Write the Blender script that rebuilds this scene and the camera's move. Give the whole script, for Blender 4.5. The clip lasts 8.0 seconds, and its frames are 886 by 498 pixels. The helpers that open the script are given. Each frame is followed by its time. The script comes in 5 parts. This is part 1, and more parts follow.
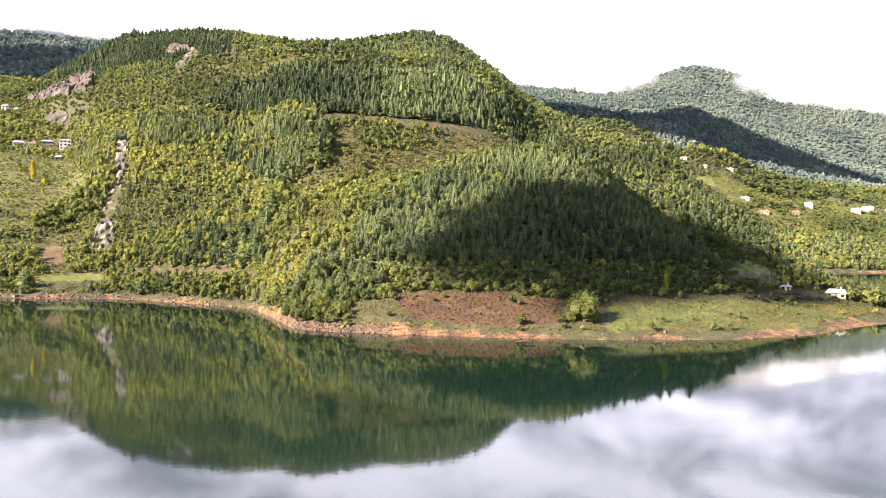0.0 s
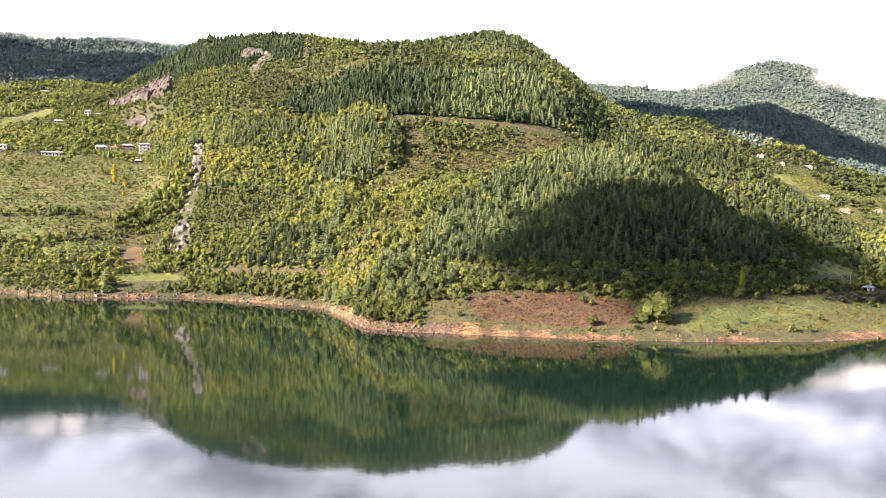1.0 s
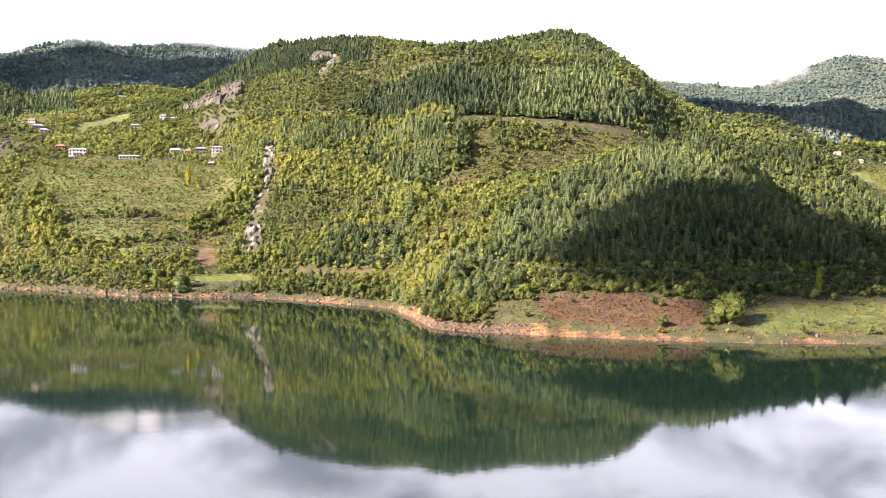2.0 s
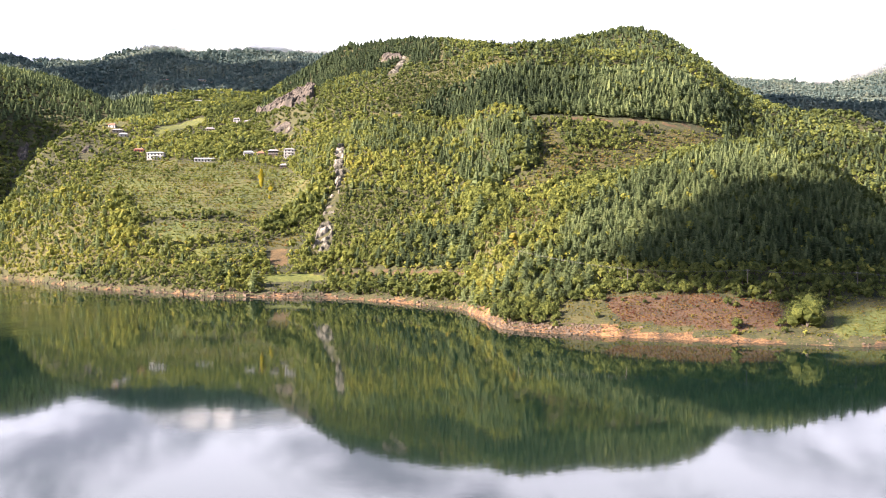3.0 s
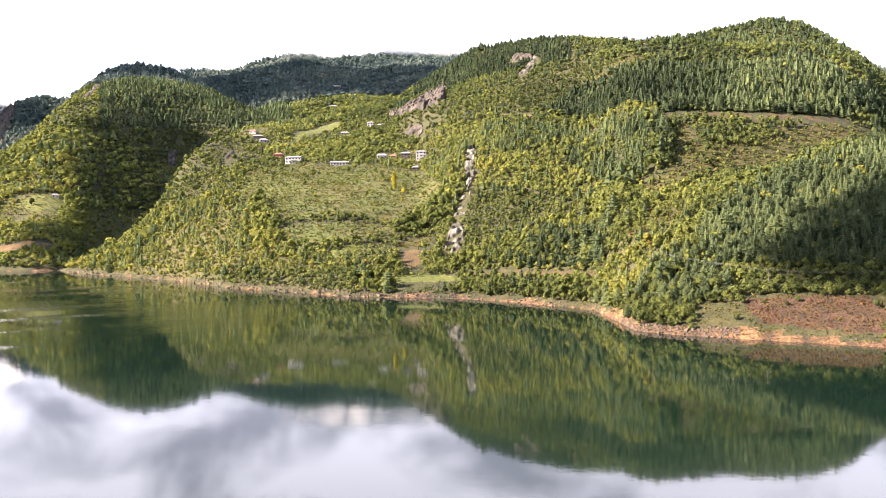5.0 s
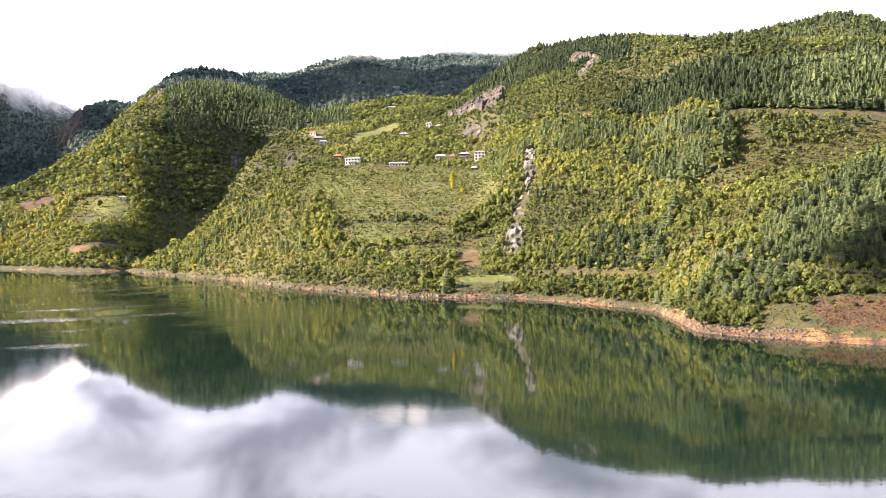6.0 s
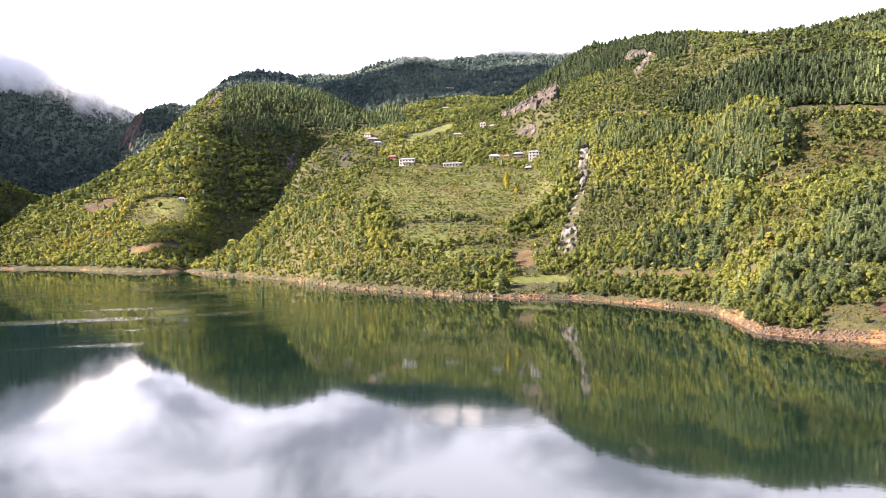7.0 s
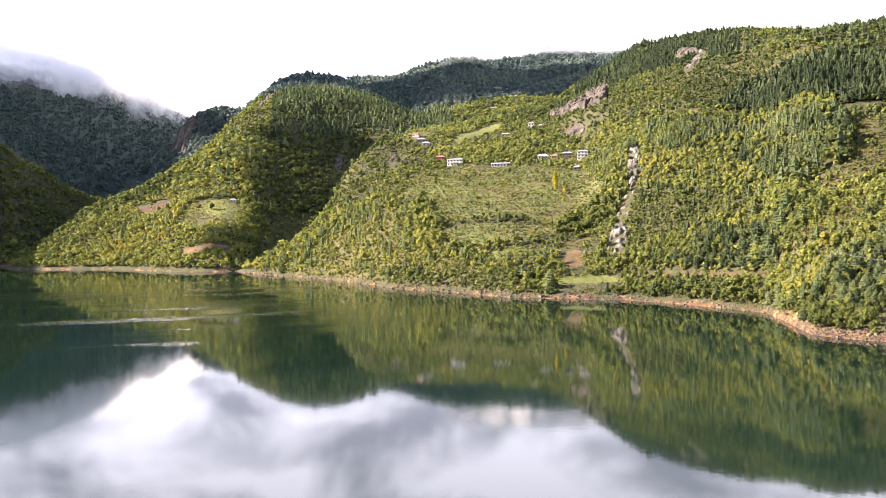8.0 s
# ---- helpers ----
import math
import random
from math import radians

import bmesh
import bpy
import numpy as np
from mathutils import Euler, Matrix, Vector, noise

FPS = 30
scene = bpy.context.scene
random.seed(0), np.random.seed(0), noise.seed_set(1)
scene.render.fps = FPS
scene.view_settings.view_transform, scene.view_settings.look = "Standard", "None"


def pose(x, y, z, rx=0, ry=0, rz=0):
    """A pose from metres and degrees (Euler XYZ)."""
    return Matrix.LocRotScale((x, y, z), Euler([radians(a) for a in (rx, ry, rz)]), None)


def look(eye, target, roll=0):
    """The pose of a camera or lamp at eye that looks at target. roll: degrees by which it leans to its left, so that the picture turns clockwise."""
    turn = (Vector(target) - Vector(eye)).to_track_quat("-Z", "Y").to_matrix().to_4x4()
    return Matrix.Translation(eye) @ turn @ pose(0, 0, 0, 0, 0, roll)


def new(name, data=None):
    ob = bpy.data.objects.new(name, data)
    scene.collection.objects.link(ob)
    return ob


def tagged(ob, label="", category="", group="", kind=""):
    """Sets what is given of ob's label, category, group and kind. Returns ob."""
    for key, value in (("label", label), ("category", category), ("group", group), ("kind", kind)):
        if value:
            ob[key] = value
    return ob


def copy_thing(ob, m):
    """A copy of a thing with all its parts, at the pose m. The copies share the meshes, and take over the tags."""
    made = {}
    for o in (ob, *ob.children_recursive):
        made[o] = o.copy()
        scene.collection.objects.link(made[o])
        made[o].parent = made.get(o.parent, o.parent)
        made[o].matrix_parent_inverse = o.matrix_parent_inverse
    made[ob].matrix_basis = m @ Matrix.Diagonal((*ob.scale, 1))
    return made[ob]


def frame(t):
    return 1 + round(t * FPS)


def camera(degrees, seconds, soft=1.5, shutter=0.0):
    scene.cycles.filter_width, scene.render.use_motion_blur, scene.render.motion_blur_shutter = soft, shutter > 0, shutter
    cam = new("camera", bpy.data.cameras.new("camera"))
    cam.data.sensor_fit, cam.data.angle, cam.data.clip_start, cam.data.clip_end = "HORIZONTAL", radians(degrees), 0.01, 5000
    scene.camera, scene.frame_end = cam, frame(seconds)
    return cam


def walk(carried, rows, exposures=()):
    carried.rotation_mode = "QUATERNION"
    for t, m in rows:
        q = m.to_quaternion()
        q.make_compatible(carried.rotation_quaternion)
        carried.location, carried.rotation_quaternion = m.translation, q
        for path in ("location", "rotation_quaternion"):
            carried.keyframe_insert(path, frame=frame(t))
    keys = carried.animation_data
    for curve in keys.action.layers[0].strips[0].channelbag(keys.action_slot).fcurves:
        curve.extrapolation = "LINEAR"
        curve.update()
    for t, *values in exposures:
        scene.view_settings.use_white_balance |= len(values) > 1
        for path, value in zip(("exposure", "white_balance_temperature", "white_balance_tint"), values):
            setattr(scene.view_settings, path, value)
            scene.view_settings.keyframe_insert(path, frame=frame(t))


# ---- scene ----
# The camera stands on a hillside road 44 m above the lake and pans to its left.
EYE = 44.0
cam = camera(51.0, 8.0, soft=0.5)
ROWS = [
    (0.0, 87.889, -0.814, 0.03), (0.5, 87.872, -0.691, 2.079), (1.0, 87.859, -0.554, 4.355),
    (1.5, 87.852, -0.431, 6.389), (3.0, 87.858, -0.046, 12.769), (3.5, 87.868, 0.072, 14.728),
    (4.0, 87.884, 0.2, 16.864), (4.5, 87.902, 0.313, 18.753), (5.0, 87.926, 0.436, 20.827),
    (6.5, 88.007, 0.744, 26.099), (7.0, 88.039, 0.84, 27.775), (7.5, 88.071, 0.927, 29.306),
    (8.0, 88.102, 1.007, 30.736),
]
walk(cam, [(t, pose(0, 0, EYE, rx, ry, rz)) for t, rx, ry, rz in ROWS], exposures=[(0.0, 2.3, 6180, 25), (8.0, 2.3, 6180, 25)])

# ---- light ----
SUN_AZ, SUN_EL = -124.0, 28.0  # degrees clockwise from the first view; degrees above the horizon
sun_dir = Vector((math.sin(radians(SUN_AZ)) * math.cos(radians(SUN_EL)), math.cos(radians(SUN_AZ)) * math.cos(radians(SUN_EL)), math.sin(radians(SUN_EL))))
sun = new("sun", bpy.data.lights.new("sun", "SUN"))
sun.data.energy, sun.data.angle, sun.data.color = 5.0, radians(0.6), (1.0, 0.86, 0.67)
sun.matrix_world = look(sun_dir * 1000, (0, 0, 0))


def node(tree, kind, inputs=None, **props):
    """A shader node with its properties and inputs (by name or index) set."""
    n = tree.nodes.new(kind)
    for key, value in props.items():
        setattr(n, key, value)
    for key, value in (inputs or {}).items():
        if isinstance(value, bpy.types.NodeSocket):
            tree.links.new(value, n.inputs[key])
        else:
            n.inputs[key].default_value = value
    return n


def ramp(tree, fac, stops, interpolation="LINEAR"):
    n = node(tree, "ShaderNodeValToRGB", {0: fac})
    n.color_ramp.interpolation = interpolation
    while len(n.color_ramp.elements) < len(stops):
        n.color_ramp.elements.new(0.5)
    for e, (p, c) in zip(n.color_ramp.elements, stops):
        e.position, e.color = p, (*c, 1) if len(c) == 3 else c
    return n.outputs[0]


def mix(tree, fac, a, b, blend="MIX"):
    n = node(tree, "ShaderNodeMix", {0: fac}, data_type="RGBA", blend_type=blend)
    for i, v in ((6, a), (7, b)):
        if isinstance(v, bpy.types.NodeSocket):
            tree.links.new(v, n.inputs[i])
        else:
            n.inputs[i].default_value = (*v, 1)
    return n.outputs[2]


world = bpy.data.worlds.new("sky")
scene.world = world
world.use_nodes = True
wt = world.node_tree
wt.nodes.clear()
sky = node(wt, "ShaderNodeTexSky", sky_type="NISHITA", sun_disc=False, sun_elevation=radians(SUN_EL), sun_rotation=radians(SUN_AZ))
way = node(wt, "ShaderNodeTexCoord").outputs["Generated"]
stretch = node(wt, "ShaderNodeVectorMath", {0: way, 1: (1.0, 1.0, 2.4)}, operation="MULTIPLY").outputs[0]
puffs = node(wt, "ShaderNodeTexNoise", {"Vector": stretch, "Scale": 3.6, "Detail": 8.0, "Roughness": 0.58, "Distortion": 0.35}).outputs[0]
height = node(wt, "ShaderNodeSeparateXYZ", {0: way}).outputs[2]
# broken cloud: closed towards the horizon, opening to blue overhead
opening = node(wt, "ShaderNodeMapRange", {0: height, 1: 0.20, 2: 0.50, 3: 0.17, 4: -0.18}, interpolation_type="SMOOTHSTEP").outputs[0]
closed = node(wt, "ShaderNodeMath", {0: puffs, 1: opening}, operation="ADD").outputs[0]
cover = ramp(wt, closed, [(0.41, (0, 0, 0)), (0.54, (1, 1, 1))])
shades = node(wt, "ShaderNodeTexNoise", {"Vector": stretch, "Scale": 6.5, "Detail": 6.0, "Roughness": 0.55, "Distortion": 0.4}).outputs[0]
cloud = ramp(wt, shades, [(0.38, (0.86, 0.91, 1.02)), (0.57, (2.45, 2.5, 2.58))])
blue = node(wt, "ShaderNodeVectorMath", {0: sky.outputs[0], 1: (0.20, 0.20, 0.20)}, operation="MULTIPLY").outputs[0]
clouded = mix(wt, cover, blue, cloud)
shine = node(wt, "ShaderNodeBackground", {0: clouded, 1: 0.252})
node(wt, "ShaderNodeOutputWorld", {0: shine.outputs[0]})

# ---- the lie of the land ----
# Lines across each slope: (degrees clockwise from the first view, metres from the lookout, metres above the lake).
SHORE = [(-44.2, 905, 0), (-43.3, 832, 0), (-43, 812, 0), (-40.6, 745, 0), (-37.2, 678, 0), (-33.7, 583, 0), (-30.3, 548, 0), (-26.8, 508, 0), (-23.3, 494, 0),
         (-19.6, 486, 0), (-16.4, 466, 0), (-11.5, 428, 0), (-10.5, 394, 0), (-9.1, 354, 0), (-6.3, 345, 0), (-2.9, 339, 0), (4.1, 332, 0), (11, 337, 0),
         (17.6, 353, 0), (21.9, 379, 0), (23.7, 409, 0), (25.6, 436, 0), (29, 520, 0), (33, 600, 0)]
BENCH = [(-44.2, 910, -2), (-43, 820, 3), (-40.6, 790, 11), (-37.2, 760, 30), (-33.7, 690, 38), (-30.3, 640, 35), (-26.8, 600, 34), (-23.3, 560, 18), (-20.5, 545, 13),
         (-19, 540, 14), (-16.4, 510, 13), (-11.5, 465, 12), (-10.5, 440, 15), (-9, 400, 16), (-6, 378, 12), (-3, 372, 12), (4, 372, 14), (11, 375, 13), (17.6, 400, 11),
         (21, 440, 9), (23, 470, 8), (25, 480, 5), (27, 530, 2), (33, 605, 0)]
MIDDLE = [(-44.2, 915, -3), (-42.6, 826, 4), (-40.6, 835, 22), (-38, 880, 54), (-37.1, 870, 75), (-33.6, 870, 90), (-29.9, 880, 94), (-27.2, 850, 90), (-24.6, 860, 99),
          (-22.1, 860, 100), (-20.2, 740, 96), (-16, 720, 100), (-12, 600, 60), (-9.1, 430, 33), (-6.4, 470, 46), (-3, 520, 61), (2.2, 600, 87), (6.7, 635, 97),
          (9.4, 600, 80), (11.8, 520, 58), (14.2, 470, 43), (17.4, 470, 31), (20.6, 480, 20), (23, 500, 9), (26, 545, 0), (33, 610, -3)]
UPPER = [(-44.2, 920, -6), (-42.6, 850, -4), (-40.6, 860, 15), (-38, 900, 50), (-37.2, 930, 94), (-35.3, 1000, 134), (-31.8, 1090, 151), (-28.4, 1050, 136),
         (-25.9, 1100, 150), (-23.2, 1000, 145), (-22, 1010, 168), (-20, 900, 150), (-16, 820, 136), (-12, 720, 100), (-9, 560, 55), (-6.4, 560, 60), (-1.3, 620, 76),
         (3.2, 690, 90), (6.7, 730, 84), (9.4, 700, 62), (12.5, 620, 38), (15.8, 570, 22), (20, 550, 12), (23, 545, 4), (26, 580, -3), (33, 620, -5)]
CREST = [(-44.2, 925, -8), (-40.6, 900, 0), (-38, 960, 40), (-36.5, 1010, 100), (-34, 1100, 140), (-31.8, 1200, 160), (-29, 1250, 168), (-26.6, 1300, 185), (-24, 1350, 203),
         (-22.3, 1310, 234), (-20.7, 1271, 240), (-19.6, 1250, 264), (-18, 1200, 268), (-16.5, 1135, 264), (-14.9, 1096, 259), (-13.2, 1034, 249), (-12, 1000, 232), (-8.8, 960, 218),
         (-8, 1120, 250), (-6.5, 1200, 268), (-4.5, 1290, 294), (-3, 1320, 308), (-1, 1320, 306), (0.4, 1300, 292), (1.4, 1270, 273), (2.8, 1200, 238), (3.9, 1120, 208), (5.3, 1000, 174),
         (6.7, 940, 153), (8.4, 906, 143), (11.1, 860, 122), (14.1, 800, 91), (17.4, 700, 54), (20.6, 620, 24), (23, 600, 3),
         (26, 620, -4), (33, 640, -6)]
# the brow of the front hill, and the hollow between it and the summit dome
BROW = [(-44.2, 922, -7), (-38, 930, 45), (-34, 1050, 137), (-29, 1150, 155), (-24, 1190, 178), (-20, 1080, 205), (-16, 980, 196), (-12, 860, 168), (-10, 840, 190), (-8.4, 880, 206), (-5.2, 895, 205),
        (-1.7, 900, 204), (0.4, 900, 203), (2, 900, 196), (3.2, 900, 186), (5.3, 870, 140), (8.4, 810, 108), (12, 730, 75), (16, 630, 38), (20, 590, 17), (23, 575, 3), (26, 600, -4), (33, 630, -6)]
SADDLE = [(-44.2, 924, -8), (-38, 945, 43), (-34, 1075, 139), (-29, 1200, 162), (-24, 1270, 190), (-20, 1165, 232), (-16, 1040, 226), (-12, 930, 200), (-10, 900, 200), (-8.4, 960, 202), (-5.2, 1010, 198),
          (-1.7, 1020, 194), (0.4, 1020, 193), (2, 1020, 188), (3.2, 1010, 184), (5.3, 940, 162), (8.4, 860, 128), (12, 780, 94), (16, 680, 50), (20, 610, 20), (23, 590, 3), (26, 610, -4), (33, 635, -6)]
BEYOND = [(-44.2, 1000, -8), (-38, 1050, 0), (-35, 1200, 100), (-31, 1400, 170), (-28, 1600, 215), (-24.5, 1700, 240), (-21, 1600, 225), (-14.9, 1500, 190), (-2, 1700, 190),
          (5, 1300, 110), (14, 1000, 60), (18, 900, 25), (21, 720, 2), (23, 650, -4), (33, 660, -8)]
NEAR_LAND = [SHORE, BENCH, MIDDLE, UPPER, BROW, SADDLE, CREST, BEYOND, [(-44.2, 2400, -8), (-38, 2400, 0), (-28, 2500, 60), (0, 2400, 60), (14, 1500, 10), (21, 900, -8), (33, 800, -8)]]
LEFT_HILL = [
    [(-57, 1060, -3), (-55.7, 1022, 0), (-53.4, 986, 0), (-50.4, 957, 0), (-47.2, 867, 0), (-44, 835, 0), (-42.5, 870, 0), (-41, 960, 6), (-39.5, 1050, 22), (-38, 1130, 45),
     (-35, 1250, 100), (-29, 1300, 130)],
    [(-57, 1070, -3), (-55.7, 1030, 3), (-50, 985, 8), (-47, 900, 10), (-44.9, 870, 18), (-43.5, 880, 18), (-42, 930, 20), (-41, 1010, 26), (-39.5, 1090, 40), (-38, 1170, 62),
     (-35, 1270, 115), (-29, 1310, 140)],
    [(-57, 1080, -3), (-55.4, 1050, 3), (-53, 1090, 35), (-50, 1080, 50), (-47.1, 1030, 56), (-44.7, 1080, 72), (-43.3, 1085, 74), (-42, 1150, 79), (-40.5, 1220, 85), (-37.7, 1330, 116),
     (-35, 1350, 150), (-31, 1350, 170), (-29, 1320, 145)],
    [(-57, 1090, -4), (-55.4, 1057, 2), (-53, 1110, 45), (-50, 1180, 70), (-47, 1250, 102), (-45, 1350, 140), (-43.1, 1480, 211), (-39.3, 1520, 248), (-36.3, 1560, 254),
     (-33.5, 1500, 228), (-31.5, 1400, 188), (-29, 1340, 150)],
    [(-57, 1100, -5), (-55.4, 1062, 1), (-53, 1120, 48), (-51.3, 1180, 70), (-49, 1250, 86), (-47.1, 1350, 117), (-43.8, 1600, 182), (-42.4, 1900, 280), (-41, 2000, 335),
     (-39.3, 2124, 374), (-36.9, 2000, 345), (-35.6, 1850, 305), (-32.1, 1560, 222), (-29, 1350, 150)],
    [(-57, 1300, -6), (-53, 1400, 20), (-47, 1700, 80), (-39, 2500, 260), (-29, 1700, 100)], [(-57, 2400, -6), (-47, 2600, 0), (-39, 3600, 20), (-29, 2600, 0)]]
FAR_RIDGE = [
    [(-42, 1400, -5), (-36, 1400, 60), (-33, 1400, 160), (-28, 1400, 180), (-22, 1400, 190), (-12, 1400, 0)],
    [(-42, 1900, 150), (-38, 1900, 220), (-33.5, 1800, 250), (-30.7, 1900, 299), (-27.3, 2000, 321), (-24.5, 1850, 290), (-21.8, 1700, 270), (-12, 1700, 150)],
    [(-42, 2750, 330), (-39, 2750, 400), (-36.9, 2700, 449), (-35.6, 2650, 447), (-32.1, 2600, 470), (-28.3, 2623, 506), (-24.5, 2650, 507), (-20.6, 2700, 522),
     (-17, 2700, 500), (-12, 2700, 380)],
    [(-42, 3600, 200), (-27, 3500, 300), (-12, 3500, 200)]]
LEDGE = [[(-53, 1500, -5), (-49, 1700, 30), (-45, 1800, 90), (-39, 1800, 120)],
         [(-53, 2100, 60), (-51, 2150, 100), (-49, 2250, 135), (-47.4, 2300, 185), (-46.4, 2300, 283), (-45.7, 2300, 325), (-43.7, 2350, 340), (-42.4, 2350, 340), (-39, 2300, 330)],
         [(-53, 2600, 30), (-46, 2800, 190), (-39, 2800, 250)]]
FAR_LEFT = [[(-75, 1500, 90), (-56, 1950, 96), (-52, 2200, 84), (-46, 2800, 107), (-40, 3000, 83)],
            [(-75, 2000, 320), (-56, 2350, 293), (-52, 2650, 300), (-48, 3050, 290), (-44, 3400, 289), (-40, 3500, 226)],
            [(-75, 2300, 500), (-58, 2700, 491), (-54, 2900, 493), (-52.5, 3000, 494), (-50, 3200, 530), (-48, 3450, 510), (-46, 3700, 486), (-43, 3900, 442), (-40, 4000, 345)],
            [(-75, 4300, 400), (-40, 4500, 200)]]
DARK_SLOPE = [[(-80, 1000, 0), (-60, 1080, 0), (-56, 1110, 0), (-54, 1170, 0), (-50, 1350, 0), (-46, 1500, 0)],
              [(-80, 1150, 80), (-60, 1180, 45), (-56.1, 1230, 28), (-54, 1290, 24), (-50, 1450, 18), (-46, 1650, 8)],
              [(-80, 1250, 300), (-60, 1300, 192), (-56.1, 1420, 160), (-54.4, 1490, 134), (-52.7, 1560, 103), (-50.6, 1660, 87), (-48.7, 1760, 57), (-46, 1850, 20)],
              [(-80, 2000, 250), (-60, 1900, 150), (-54, 1950, 90), (-46, 2000, 10)]]
RIGHT_VALLEY = [[(5, 1050, 40), (10, 1000, 30), (16, 950, 15), (20, 900, 4), (22, 850, 0), (23.5, 855, 0), (24.7, 866, 0), (26, 880, 0), (36, 850, 0)],
                [(5, 1080, 60), (10, 1020, 50), (16, 970, 40), (20, 930, 14), (23.5, 880, 7), (26, 905, 7), (36, 880, 8)],
                [(5, 1150, 110), (9, 1150, 130), (12, 1150, 112), (15.7, 1150, 100), (18, 1100, 65), (21.4, 1150, 62), (24.1, 1200, 57), (25.5, 1200, 52), (36, 1200, 50)],
                [(5, 1300, 150), (9, 1300, 192), (11.1, 1300, 181), (14.1, 1250, 138), (16, 1290, 146), (17.6, 1320, 127), (20.4, 1400, 102), (23.4, 1500, 94), (25.4, 1500, 90), (36, 1500, 90)],
                [(5, 1800, 60), (20, 1850, 60), (36, 1900, 60)]]
DIM_RIDGE = [[(3, 1700, 40), (14, 1650, 40), (26, 1950, 60), (38, 2000, 60)],
             [(3, 2300, 330), (7.3, 2300, 325), (11.7, 2300, 303), (14, 2400, 334), (17.3, 2600, 303), (19.8, 2750, 269), (21.9, 2850, 243), (25.4, 3000, 189), (38, 3000, 120)],
             [(3, 3000, 250), (38, 3300, 40)]]
FAR_RIGHT = [[(0, 2700, 200), (14, 2750, 200), (26, 3050, 160), (40, 3050, 120)],
             [(0, 2950, 380), (14, 3050, 395), (21.6, 3150, 338), (25.3, 3200, 305), (40, 3200, 260)],
             [(0, 3600, 600), (3.2, 3600, 604), (7.3, 3600, 583), (10.7, 3500, 525), (12.7, 3600, 600), (14.9, 3600, 625), (18.1, 3550, 570), (20.3, 3600, 530), (22.7, 3600, 473),
              (25.3, 3600, 434), (40, 3600, 400)],
             [(0, 4400, 350), (40, 4400, 200)]]
# name: lines, height of the woods that stand on the crest and are taken off the ground
MASSES = [(NEAR_LAND, 5.0), (LEFT_HILL, 6.0), (FAR_RIDGE, 8.0), (LEDGE, 8.0), (FAR_LEFT, 8.0), (DARK_SLOPE, 6.0), (RIGHT_VALLEY, 6.0), (DIM_RIDGE, 8.0), (FAR_RIGHT, 8.0)]

AZ = np.concatenate([np.arange(-180, -78, 3.0), np.arange(-78, -58, 0.7), np.arange(-58, 28, 0.22), np.arange(28, 50, 0.7), np.arange(50, 180.1, 3.0)])
AZ[-1] = 180.0
RR = np.concatenate([[0.0], np.geomspace(2, 310, 26)[:-1], np.geomspace(310, 4700, 240)])


def hashed(ix, iy, seed):
    n = (ix * 374761393 + iy * 668265263 + seed * 144664831) & 0x7FFFFFFF
    n = ((n ^ (n >> 13)) * 1274126177) & 0x7FFFFFFF
    return ((n ^ (n >> 16)) & 0xFFFF) / 65535.0


def lumps(x, y, size, seed=0):
    """Smooth noise in -1..1 over the plan, with lumps of the given size in metres."""
    u, v = np.asarray(x) / size, np.asarray(y) / size
    i, j = np.floor(u).astype(np.int64), np.floor(v).astype(np.int64)
    p, q = u - i, v - j
    p, q = p * p * (3 - 2 * p), q * q * (3 - 2 * q)
    a, b, c, d = (hashed(i + di, j + dj, seed) for di, dj in ((0, 0), (1, 0), (0, 1), (1, 1)))
    return 2 * (a * (1 - p) * (1 - q) + b * p * (1 - q) + c * (1 - p) * q + d * p * q) - 1


def fractal(x, y, size, seed=0, octaves=4):
    return sum(lumps(x, y, size / 2 ** k, seed + k) / 2 ** k for k in range(octaves)) / 1.9


def smooth(values, az, width):
    """Rounds a line off across the azimuths."""
    out = np.zeros_like(values)
    total = np.zeros_like(values)
    for off in np.linspace(-1, 1, 9):
        w = 1 - abs(off) * 0.8
        out += w * np.interp(az + off * width, az, values)
        total += w
    return out / total


